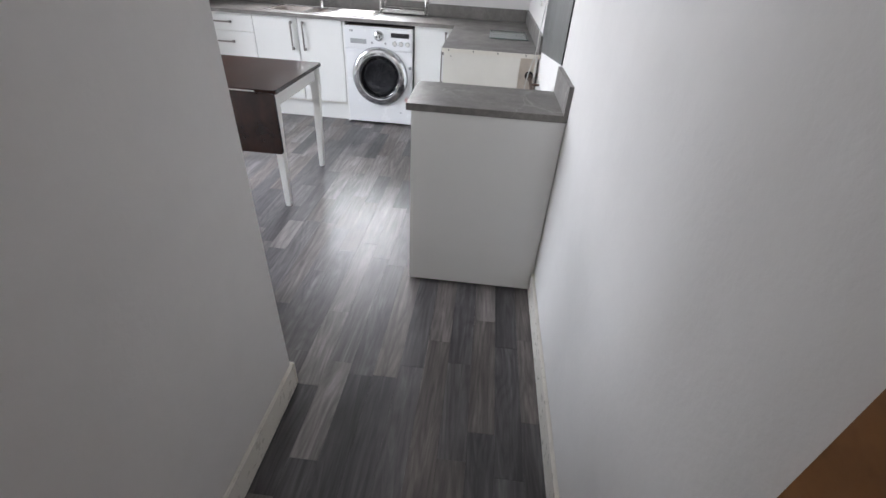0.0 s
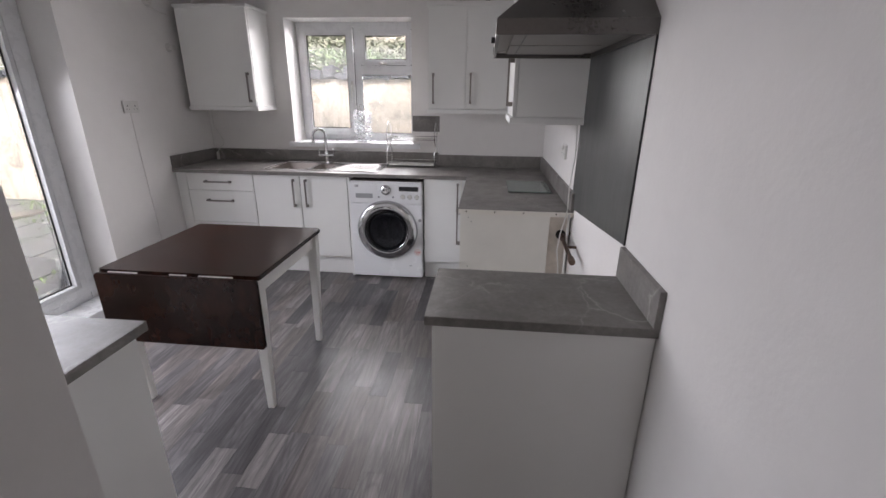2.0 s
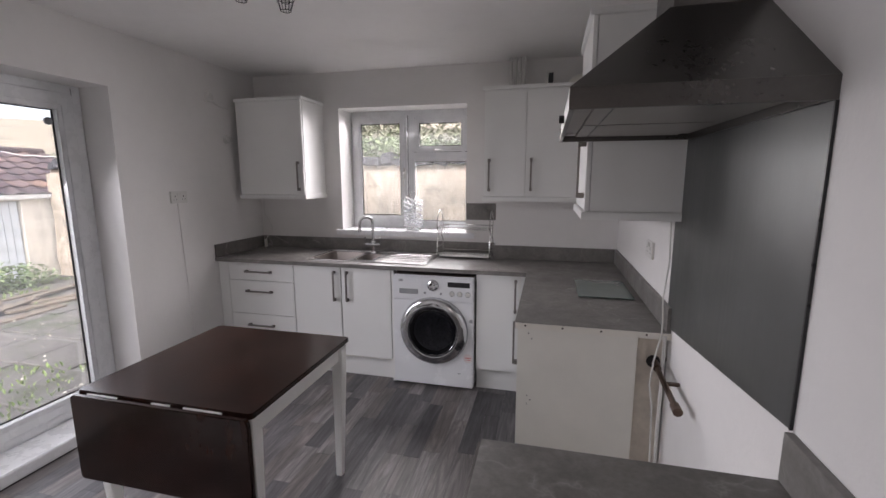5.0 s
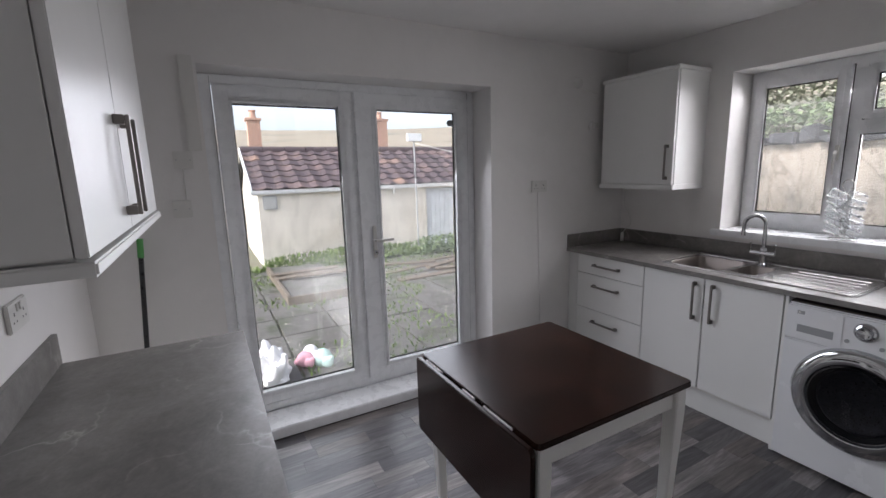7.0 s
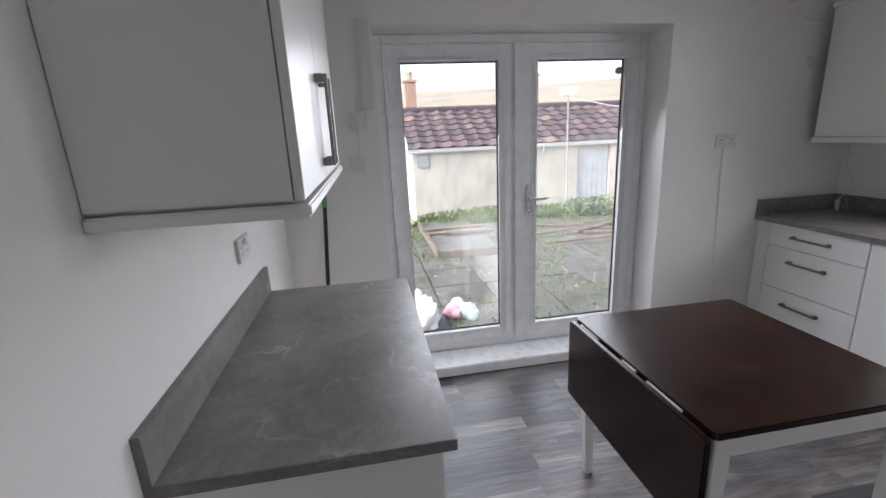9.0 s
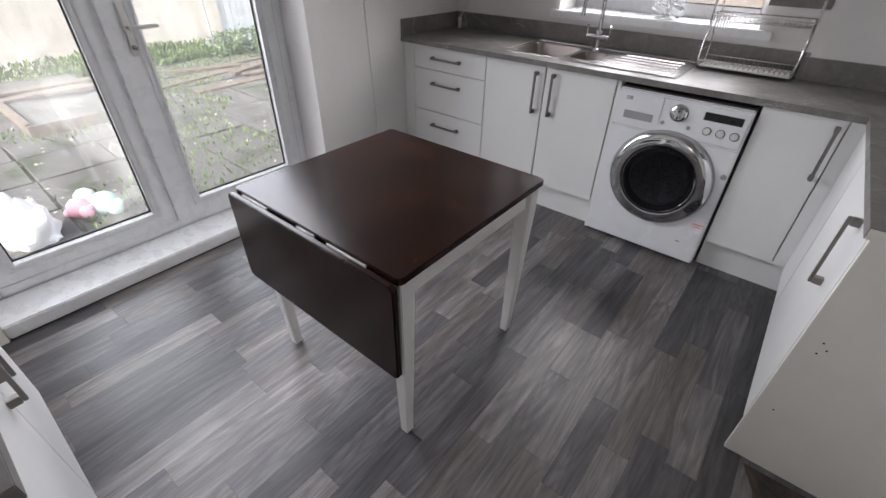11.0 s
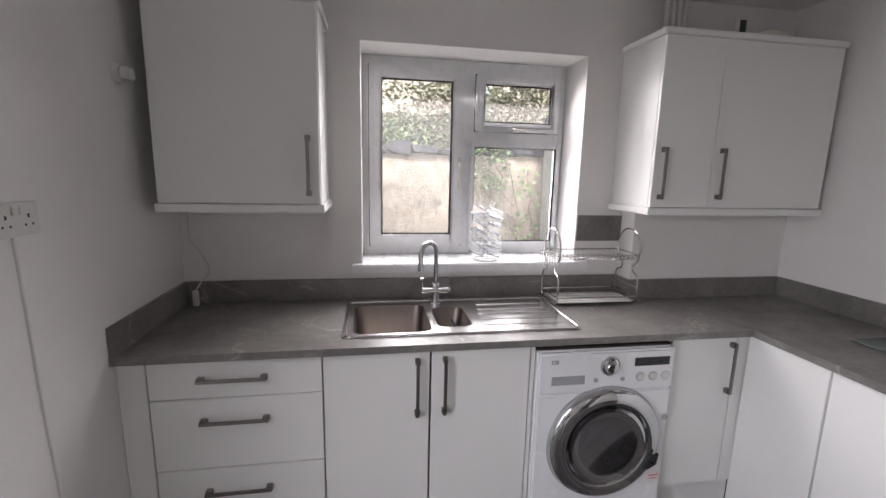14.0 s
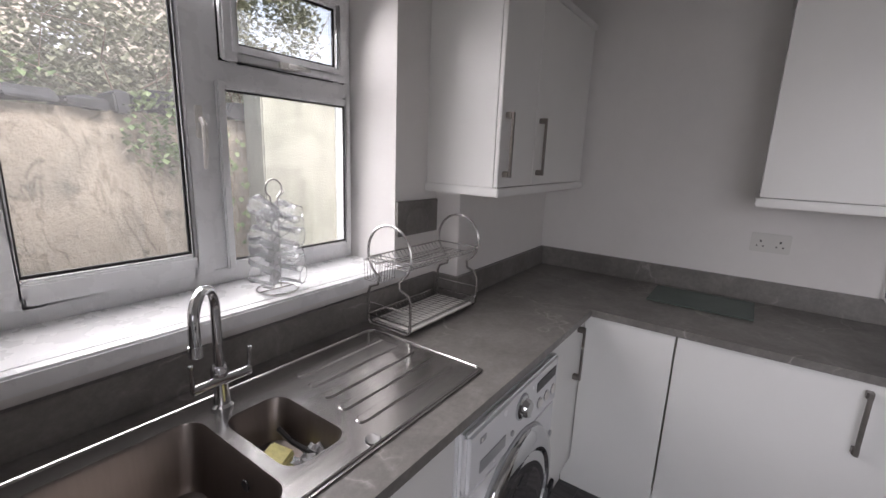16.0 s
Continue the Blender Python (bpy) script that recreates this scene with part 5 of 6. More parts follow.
socket((WX, 4.243, 1.412), "W")
socket((WX, 1.955, 1.635), "W", 0.085, 0.086, "box", False)
socket((WX, 1.925, 1.395), "W", 0.085, 0.086, "box", False)
socket((EX, 3.975, 1.19), "E")
socket((-1.62, SY, 1.17), "S")
t = thing("trunking", (WX, 2.0, 1.9), "white plastic cable trunking beside the door", "trunking")
part("channel", box(WX, WX + 0.014, 1.985, 2.045, 1.68, 2.13), WHITEP, t, bevel=0.002)
part("cable", tube([(WX + 0.005, 1.95, 1.59), (WX + 0.005, 1.948, 1.44)], 0.003, 6), WHITEP, t)
t = thing("trunking", (WX, 4.24, 0.7), "plastered-over cable channel below the socket", "trunking")
part("channel", tube([(WX + 0.001, 4.235, 1.37), (WX + 0.0015, 4.25, 0.9), (WX + 0.0015, 4.27, 0.5), (WX + 0.001, 4.275, 0.18)], 0.006, 8), PAINT, t, smooth=True)
t = thing("floor_socket", (WX, 4.28, 0.15), "old broken white socket above the skirting", "socket")
part("plate", box(WX, WX + 0.02, 4.24, 4.32, 0.135, 0.19), WHITEP, t, bevel=0.004)
part("stub", tube([(WX + 0.01, 4.2, 0.15), (WX + 0.03, 4.23, 0.16), (WX + 0.028, 4.34, 0.17)], 0.006, 8), WHITEP, t)
t = thing("plug", (WX, 4.80, 1.865), "white plug in a round wall outlet", "plug")
part("outlet", lathe((WX, 4.78, 1.865), (1, 0, 0), [(0.035, 0), (0.034, 0.01), (0.028, 0.02), (0, 0.021)], 24), WHITEP, t, smooth=True)
part("plug_body", box(WX + 0.021, WX + 0.05, 4.755, 4.805, 1.845, 1.885), WHITEP, t, bevel=0.004)
t = thing("wall_sensor", (WX, 4.62, 2.18), "round white ceiling-height detector on the wall", "detector")
part("dome", lathe((WX, 4.62, 2.175), (1, 0, 0), [(0.04, 0), (0.039, 0.012), (0.028, 0.028), (0, 0.032)], 24), WHITEP, t, smooth=True)
part("cable", tube([(WX + 0.006, 4.64, 2.15), (WX + 0.006, 4.72, 2.12), (WX + 0.006, 4.83, 2.11)], 0.004, 6), WHITEP, t)
t = thing("hanging_cable", (WX + 0.05, 5.09, 1.4), "thin white cable from the cabinet with an inline connector", "cable")
part("cord", tube([(-2.440, 5.165, 1.380), (-2.440, 5.165, 1.27), (-2.436, 5.162, 1.21), (-2.40, 5.158, 1.17), (-2.36, 5.150, 1.10), (-2.357, 5.148, 1.06), (-2.39, 5.13, 1.02), (-2.41, 5.12, 0.985)], 0.0032, 6), WHITEP, t, smooth=True)
part("connector", box(-2.423, -2.399, 5.108, 5.126, 0.912, 0.985), WHITEP, t, "small white inline plug", bevel=0.003)
part("connector_end", box(-2.418, -2.404, 5.11, 5.124, 0.911, 0.9118), BLACKP, t)

# pipes and bits on the wide wall cabinet
for i, x in enumerate((-0.17, -0.137, -0.104, -0.071)):
    t = thing("riser_pipe", (x, 5.11, WZ1 + 0.03), "white painted pipe running to the ceiling above the cabinet", "pipe", "pipes above the cabinet")
    part("pipe", tube([(x, 5.10, WZ1 + 0.029), (x, 5.10, CEILZ)], 0.012, 12), WHITEP, t, smooth=True)
t = thing("thermostat", (0.13, 4.96, WZ1 + 0.03), "small white wireless thermostat with black screen, standing on the cabinet", "thermostat")
part("case", box(0.095, 0.155, 4.95, 4.975, WZ1 + 0.0295, WZ1 + 0.135), WHITEP, t, bevel=0.005)
part("screen", box(0.108, 0.142, 4.9485, 4.9495, WZ1 + 0.05, WZ1 + 0.12), BLACKP, t)
t = thing("bowl", (0.33, 5.0, WZ1 + 0.03), "upturned beige bowl on top of the cabinet", "bowl")
part("shell", lathe((0.33, 5.0, WZ1 + 0.0295), (0, 0, 1), [(0.085, 0.0), (0.08, 0.03), (0.055, 0.06), (0.02, 0.075), (0, 0.076)], 28), GLOSS, t, smooth=True)

# broom in the corner
t = thing("broom", (-2.33, 1.7, 0.0), "black broom handle with a green grip leaning in the corner", "broom")
part("stick", tube([(-2.33, 1.66, 0.05), (-2.42, 1.73, 1.18)], 0.011, 10), BLACKP, t, smooth=True)
part("grip", tube([(-2.4199, 1.7299, 1.179), (-2.427, 1.7355, 1.27)], 0.0135, 10), GREEN, t, smooth=True)
part("head", box(-2.42, -2.24, 1.63, 1.69, 0.0, 0.05), GREEN, t, bevel=0.005)

# brown cupboard door beside the corridor
t = thing("cupboard_door", (EX, 0.36, 0), "closed varnished brown wooden door in the corridor wall", "door")
part("leaf", box(EX - 0.022, EX - 0.001, 0.06, 0.655, 0.005, 1.98), TIMBER, t, bevel=0.002)
part("panel", box(EX - 0.026, EX - 0.0225, 0.14, 0.575, 1.14, 1.85), DARKTIM, t, "dark recessed upper panel")
for y0, y1, z0, z1 in ((0.0, 0.058, 0.0, 2.04), (0.657, 0.718, 0.0, 2.04), (0.058, 0.657, 1.982, 2.04)):
    part("architrave", box(EX - 0.02, EX - 0.0005, y0, y1, z0, z1), TIMBER, t, bevel=0.004)


# ---- outside ----
GZ = -0.15
setting("ground", box(-12, 12, -6, 40, GZ - 0.4, GZ - 0.02), SOIL, label="mossy soil and weeds round the yard")
rnd = random.Random(5)


def hill():
    bm = bmesh.new()
    n, m = 48, 5
    grid = []
    for i in range(n + 1):
        a = radians(20 + 235 * i / n)
        row = []
        for j in range(m + 1):
            d = 60 + 560 * (j / m) ** 1.3
            z = GZ - 0.1 if j == 0 else (noise.noise((i * 0.16, j * 0.5, 2)) * 9 + 62) * (j / m) ** 1.6 - 2
            row.append(bm.verts.new((d * math.cos(a), d * math.sin(a), z)))
        grid.append(row)
    for i in range(n):
        for j in range(m):
            bm.faces.new((grid[i][j], grid[i + 1][j], grid[i + 1][j + 1], grid[i][j + 1]))
    setting("backdrop", bm, HILL, smooth=True, label="brown moorland hills in the distance")
    bm = bmesh.new()
    inner = [bm.verts.new((11 * math.cos(a), 11 * math.sin(a), GZ - 0.42)) for a in (2 * math.pi * k / 48 for k in range(48))]
    outer = [bm.verts.new((1500 * math.cos(a), 1500 * math.sin(a), GZ - 0.5)) for a in (2 * math.pi * k / 48 for k in range(48))]
    for k in range(48):
        bm.faces.new((inner[k], inner[(k + 1) % 48], outer[(k + 1) % 48], outer[k]))
    setting("ground", bm, HILL, label="distant valley ground")


hill()


def yard():
    pav = setting("pavement", box(-8.3, WX - 0.31, 0.2, 7.3, GZ - 0.06, GZ - 0.012), SOIL, label="old patio of uneven mossy paving slabs")
    made = {}
    for i in range(9):
        for j in range(12):
            x, y = -8.25 + i * 0.61, 0.25 + j * 0.59
            k = rnd.randrange(4)
            if k not in made:
                bm = box(-0.295, 0.295, -0.285, 0.285, -0.03, 0.012)
                for v in bm.verts:
                    v.co.x += rnd.uniform(-0.012, 0.012)
                    v.co.y += rnd.uniform(-0.012, 0.012)
                bmesh.ops.bevel(bm, geom=list(bm.edges), offset=0.006, segments=1, affect="EDGES")
                me = bpy.data.meshes.new("paving_slab")
                bm.to_mesh(me)
                bm.free()
                me.materials.append(PAVE)
                made[k] = me
            if x > WX - 0.6:
                continue
            s = new("paving_slab", made[k])
            s.parent = pav
            s.matrix_basis = pose(x + 0.3, y + 0.29, GZ + rnd.uniform(-0.006, 0.004), rnd.uniform(-0.6, 0.6), rnd.uniform(-0.6, 0.6), rnd.uniform(-1, 1))


yard()


def scatter(name, mat, label, n, area_fn, size, upright, seed, cat=None):
    """Many small leaf-shaped blades as one mesh."""
    r = random.Random(seed)
    verts, faces = [], []
    for _ in range(n):
        x, y, z = area_fn(r)
        s = size * r.uniform(0.5, 1.4)
        a = r.uniform(0, 2 * math.pi)
        tilt = r.uniform(0.9, 1.5) if upright else r.uniform(-0.9, 0.9)
        u = Vector((math.cos(a), math.sin(a), 0))
        v = Vector((-math.sin(a) * math.cos(tilt), math.cos(a) * math.cos(tilt), math.sin(tilt)))
        p = Vector((x, y, z))
        k = len(verts)
        w = 0.22 if upright else 0.38
        bend = u.cross(v) * s * 0.12
        verts += [p, p + v * s * 0.5 + u * s * w + bend, p + v * s, p + v * s * 0.5 - u * s * w + bend]
        faces += [(k, k + 1, k + 2), (k, k + 2, k + 3)]
    me = bpy.data.meshes.new(name)
    me.from_pydata([tuple(v) for v in verts], [], faces)
    me.materials.append(mat)
    ob = new(name, me)
    tagged(ob, label, cat or "plants", "", "stuff")
    return ob


def patchy(r, x0, x1, y0, y1, s, cut):
    while True:
        x, y = r.uniform(x0, x1), r.uniform(y0, y1)
        if noise.noise((x * s, y * s, 3.3)) > cut:
            return x, y, GZ + 0.003


scatter("weeds", GRASS, "green weeds and moss tufts between the paving slabs", 5200, lambda r: patchy(r, -8.3, -3.0, 0.3, 7.2, 1.1, 0.12), 0.045, True, 3)
scatter("leaf_litter", LITTER, "pale fallen leaves and chippings on the patio", 3200, lambda r: patchy(r, -7.0, -3.0, 0.4, 7.0, 1.7, -0.05), 0.03, False, 4, "leaves")


def clump(cx, cy, cz, rx, ry, rz):
    def f(r):
        while True:
            p = Vector((r.uniform(-1, 1), r.uniform(-1, 1), r.uniform(-1, 1)))
            if p.length < 1 and noise.noise(p * 2.2 + Vector((cx, cy, cz))) > 0.0:
                return cx + p.x * rx, cy + p.y * ry, cz + p.z * rz
    return f


scatter("shrubs", GRASS, "rough green weeds along the foot of the shed", 3600, clump(-8.05, 4.4, GZ + 0.05, 0.3, 1.9, 0.2), 0.08, True, 7)
scatter("shrubs", LEAF, "leafy weeds by the shed door", 1500, clump(-7.9, 6.3, GZ + 0.12, 0.35, 0.7, 0.28), 0.07, False, 8)


def shed():
    s = thing("shed", (-9.2, 5.1, GZ), "long cream rendered outbuilding with a brown tiled roof", "shed")
    X0, X1, Y0, Y1 = -10.0, -8.4, 2.87, 8.6
    bm = box(X1 - 0.2, X1, Y0, 6.26, GZ - 0.2, 1.27)
    box(X1 - 0.2, X1, 6.98, Y1, GZ - 0.2, 1.27, bm)
    box(X1 - 0.2, X1, 6.26, 6.98, 1.18, 1.27, bm)
    prism([(X0 - 1.6, GZ - 0.2), (X1 - 0.2, GZ - 0.2), (X1 - 0.2, 1.27), (X0, 2.03), (X0 - 1.6, 1.27)], 1, Y0, Y0 + 0.2, bm)
    prism([(X0 - 1.6, GZ - 0.2), (X1 - 0.2, GZ - 0.2), (X1 - 0.2, 1.27), (X0, 2.03), (X0 - 1.6, 1.27)], 1, Y1 - 0.2, Y1, bm)
    box(X0 - 1.6, X0 - 1.4, Y0 + 0.2, Y1 - 0.2, GZ - 0.2, 1.27, bm)
    part("wall", bm, SHEDW, s, "cream rendered wall, stained near the ground")
    v = part("vent", box(X1, X1 + 0.02, 2.95, 3.19, 0.93, 1.18), GREYP, s, "square grey vent grille", bevel=0.004)
    bm = bmesh.new()
    for k in range(6):
        box(X1 + 0.021, X1 + 0.03, 2.97, 3.17, 0.955 + 0.036 * k, 0.97 + 0.036 * k, bm)
    part("vent_slats", bm, WHITEP, v)
    d = part("shed_door", box(X1 - 0.12, X1 - 0.07, 6.28, 6.96, GZ, 1.17), BLUEDOOR, s, "faded pale blue boarded door")
    for k in range(6):
        y = 6.285 + k * 0.1125
        part("board", box(X1 - 0.0695, X1 - 0.055, y, y + 0.107, GZ + 0.02, 1.16), BLUEDOOR, d)
    part("fascia", box(X1 + 0.005, X1 + 0.03, Y0 - 0.1, Y1, 1.20, 1.30), UPVC, s, "white fascia board", bevel=0.003)
    bm = prism([(X1 + 0.032, 1.22), (X1 + 0.10, 1.22), (X1 + 0.115, 1.285), (X1 + 0.10, 1.285), (X1 + 0.088, 1.235), (X1 + 0.045, 1.235), (X1 + 0.04, 1.285), (X1 + 0.032, 1.285)], 1, Y0 - 0.1, Y1)
    part("gutter", bm, UPVC, s, "white plastic gutter")
    part("downpipe", tube([(X1 + 0.07, 5.5, 1.22), (X1 + 0.04, 5.5, 1.1)], 0.03, 10), WHITEP, s, smooth=True)
    part("barge_board", prism([(X1 + 0.12, 1.22), (X1 + 0.12, 1.33), (X0, 2.12), (X0, 2.0)], 1, Y0 - 0.12, Y0 - 0.09), UPVC, s, "white barge board")
    roof = part("roof", prism([(X1 + 0.08, 1.285), (X0, 2.045), (X0 - 1.68, 1.285), (X0 - 1.68, 1.265), (X0, 2.02), (X1 + 0.08, 1.265)], 1, Y0 - 0.09, Y1), DARK, s)
    slope = math.atan2(2.045 - 1.285, (X1 + 0.08) - X0)
    L = math.hypot(2.045 - 1.285, (X1 + 0.08) - X0)
    rows, W = 7, 0.30
    tl = L / rows
    bm = bmesh.new()
    prof = [(0.0, 0.030), (0.06, 0.012), (0.13, 0.006), (0.19, 0.022), (0.245, 0.042), (0.298, 0.030)]
    lo = [[bm.verts.new((sx, u, h + e)) for u, h in prof] for sx, e in ((0.0, 0.022), (-tl - 0.03, 0.002))]
    un = [[bm.verts.new((sx, u, h + e - 0.014)) for u, h in prof] for sx, e in ((0.0, 0.022), (-tl - 0.03, 0.002))]
    for k in range(5):
        bm.faces.new((lo[0][k], lo[0][k + 1], lo[1][k + 1], lo[1][k]))
        bm.faces.new((un[0][k], un[0][k + 1], lo[0][k + 1], lo[0][k]))
    bmesh.ops.recalc_face_normals(bm, faces=bm.faces)
    me = bpy.data.meshes.new("roof_tile")
    bm.to_mesh(me)
    bm.free()
    me.materials.append(TILE)
    inv = WORLD[s].inverted()
    cols = int((Y1 - Y0 + 0.1) / W)
    for i in range(rows):
        for j in range(cols):
            o = new("roof_tile", me)
            o.parent = roof
            up = tl * i
            px = X1 + 0.12 - up * math.cos(slope)
            pz = 1.272 + up * math.sin(slope)
            o.matrix_basis = inv @ Matrix.Translation((px, Y0 - 0.09 + j * W, pz)) @ Matrix.Rotation(slope + rnd.uniform(-0.01, 0.01), 4, "Y")
    bm = bmesh.new()
    for j in range(13):
        y = Y0 - 0.09 + j * 0.44
        tube([(X0, y, 2.065), (X0, y + 0.43, 2.06)], 0.09, 10, bm=bm)
    part("ridge_tiles", bm, TILE, s, "rounded orange-brown ridge tiles")


shed()


def chimney(x, y, top, w):
    c = thing("chimney_stack", (x, y, GZ), "orange-red brick chimney stack with clay pots behind the roof", "chimney", "chimneys behind the shed")
    body = part("stack", box(x - w / 2, x + w / 2, y - w / 2, y + w / 2, 1.6, top - 0.35), BRICKM, c, "orange-red brickwork", bevel=0.01)
    bm = bmesh.new()
    n = int((top - 0.35 - 1.9) / 0.09)
    for k in range(n):
        z = 1.9 + k * 0.09
        for q in range(3):
            y0 = y - w / 2 + q * w / 3 + (0.03 if k % 2 else 0)
            box(x + w / 2 + 0.001, x + w / 2 + 0.012, y0, min(y0 + w / 3 - 0.015, y + w / 2), z, z + 0.072, bm)
    part("bricks", bm, BRICKM, body, kind="stuff")
    part("cap", box(x - w / 2 - 0.05, x + w / 2 + 0.05, y - w / 2 - 0.05, y + w / 2 + 0.05, top - 0.349, top - 0.26), BRICKM, c, bevel=0.01)
    part("pot", lathe((x, y, top - 0.259), (0, 0, 1), [(0.12, 0), (0.10, 0.2), (0.13, 0.24), (0.12, 0.26), (0, 0.26)], 16), BRICKM, c, "clay chimney pot", smooth=True)


chimney(-16.0, 3.72, 3.68, 0.40)
chimney(-16.0, 8.17, 3.78, 0.46)


def far_house(x, y0, y1, eave, ridge):
    h = thing("terraced_house", (x, (y0 + y1) / 2, GZ - 0.3), "low terraced house with a grey slate roof beyond the yard", "house", "houses beyond the yard")
    wall = part("wall", box(x - 5, x, y0, y1, GZ - 0.3, eave), SHEDW, h, "pale rendered wall")
    part("roof", prism([(x + 0.2, eave), (x - 2.5, ridge), (x - 5.2, eave)], 1, y0 - 0.1, y1 + 0.1), SLATE, h, "grey slate roof")
    for k in range(3):
        y = y0 + 0.8 + k * (y1 - y0 - 1.6) / 2.5
        part("window", box(x, x + 0.03, y, y + 0.8, eave - 1.2, eave - 0.3), UPVC, h, "small white framed window")


far_house(-14.5, -4.0, 2.9, 1.7, 2.35)
far_house(-14.5, 3.1, 12.0, 1.5, 1.95)

# washing-line post
t = thing("clothes_post", (-8.0, 5.85, GZ), "tall grey metal washing-line post with a white crosspiece", "clothes post")
part("post", tube([(-8.0, 5.85, GZ - 0.1), (-8.02, 5.83, 2.3)], 0.016, 10), GREYP, t, smooth=True)
part("crosspiece", box(-8.05, -7.99, 5.68, 6.0, 2.14, 2.29), UPVC, t, bevel=0.01)
t = thing("washing_line", (-5.5, 6.5, 2.1), "thin drooping white washing line", "washing line")
part("line", tube([(-8.0, 5.85, 2.1), (-6.8, 6.05, 1.86), (-5.4, 6.4, 1.78), (-3.6, 7.35, 1.9)], 0.005, 5), WHITEP, t)

# raised slab with old timber
t = thing("raised_bed", (-6.9, 4.6, GZ), "low concrete slab edged with timber, overgrown with weeds", "raised bed")
part("slab", box(-7.9, -5.75, 2.9, 3.75, GZ - 0.03, GZ + 0.10), PAVE, t, bevel=0.01)
part("edging", box(-7.9, -5.74, 2.84, 2.885, GZ - 0.02, GZ + 0.13), OLDWOOD, t, bevel=0.004)
part("edging", box(-5.73, -5.69, 2.84, 3.75, GZ - 0.02, GZ + 0.12), OLDWOOD, t, bevel=0.004)
rp = random.Random(21)
PLACES = [(-6.9, 3.25, 8), (-7.1, 3.35, 2), (-6.7, 3.5, -4), (-6.7, 4.9, 12), (-7.1, 5.2, -18), (-6.6, 5.6, 22), (-7.2, 5.9, 5), (-6.5, 6.1, -28), (-6.9, 6.3, 14), (-6.1, 5.2, 3), (-6.3, 6.0, -10)]
for i, (x, y, a) in enumerate(PLACES):
    ln, wd = rp.uniform(0.7, 1.3), rp.uniform(0.09, 0.18)
    base = GZ + (0.10 if y < 3.7 else 0.0) + 0.02 * (i % 3) + 0.002
    b = thing("timber_board", (x, y, base), "weathered loose timber board lying in the yard", "timber board", "old boards in the yard", rz=a)
    part("board", box(-wd / 2, wd / 2, -ln / 2, ln / 2, 0, 0.03), OLDWOOD, b, bevel=0.003, local=True)

# toys and a bag outside the misted door
t = thing("plastic_bag", (-3.62, 2.36, GZ), "crumpled white plastic bag on the patio by the doors", "bag")
bm = bmesh.new()
bmesh.ops.create_icosphere(bm, subdivisions=4, radius=1)
for v in bm.verts:
    n = noise.noise(v.co * 2.1) * 0.35 + noise.noise(v.co * 6) * 0.12
    v.co = Vector((v.co.x * 0.16, v.co.y * 0.14, max(v.co.z, -0.5) * 0.2 + 0.1)) * (1 + n)
    v.co.z = max(v.co.z, 0.004)
bmesh.ops.translate(bm, verts=bm.verts, vec=(0, 0, 0.0))
part("bag", bm, BAG, t, smooth=True, local=True)
for x, y, mat, lab, r in ((-3.75, 2.66, PINK, "pink soft toy lying on the patio", 0.075), (-3.68, 2.80, TEAL, "teal soft toy lying on the patio", 0.085), (-3.90, 2.74, BAG, "white soft toy lying on the patio", 0.07)):
    t = thing("soft_toy", (x, y, GZ), lab, "soft toy")
    bm = bmesh.new()
    for dx, dy, dz, q in ((0, 0, r * 0.9, r), (r * 1.1, 0.02, r * 0.8, r * 0.62), (-r * 0.7, r * 0.8, r * 0.45, r * 0.4), (-r * 0.7, -r * 0.8, r * 0.45, r * 0.4), (r * 1.3, r * 0.6, r * 1.2, r * 0.3)):
        bmesh.ops.create_icosphere(bm, subdivisions=2, radius=q, matrix=Matrix.Translation((dx, dy, dz)))
    part("body", bm, mat, t, smooth=True, local=True)


# garden wall behind the window
def garden_wall():
    w = thing("garden_wall", (-3.0, 7.5, GZ), "weathered cream rendered garden wall topped with dark stones", "garden wall")
    bm = bmesh.new()
    nx, nz = 90, 16
    g = []
    for i in range(nx + 1):
        x = -8.35 + 11.6 * i / nx
        g.append([bm.verts.new((x, 7.4 - 0.03 * noise.noise((x * 1.3, z * 0.16, 1)) - 0.02 * noise.noise((x * 4, z * 0.5, 5)), GZ - 0.1 + 1.88 * z / nz)) for z in range(nz + 1)])
    for i in range(nx):
        for j in range(nz):
            bm.faces.new((g[i][j], g[i + 1][j], g[i + 1][j + 1], g[i][j + 1]))
    part("face", bm, YARDW, w, "flaking cream render", smooth=True)
    part("core", box(-8.35, 3.25, 7.46, 7.75, GZ - 0.1, 1.72), YARDW, w)
    r = random.Random(9)
    x = -8.3
    while x < 3.1:
        wd = r.uniform(0.12, 0.3)
        hgt = r.uniform(0.05, 0.17)
        bm = bmesh.new()
        bmesh.ops.create_cube(bm, size=1, matrix=Matrix.Translation((x + wd / 2, 7.53, 1.78 + hgt / 2 - 0.055)) @ Matrix.Diagonal((wd - 0.015, 0.34, hgt, 1)))
        for v in bm.verts:
            v.co += Vector((r.uniform(-0.03, 0.03), r.uniform(-0.04, 0.04), r.uniform(-0.03, 0.03)))
        part("stone", bm, STONEM, w, bevel=0.012)
        x += wd


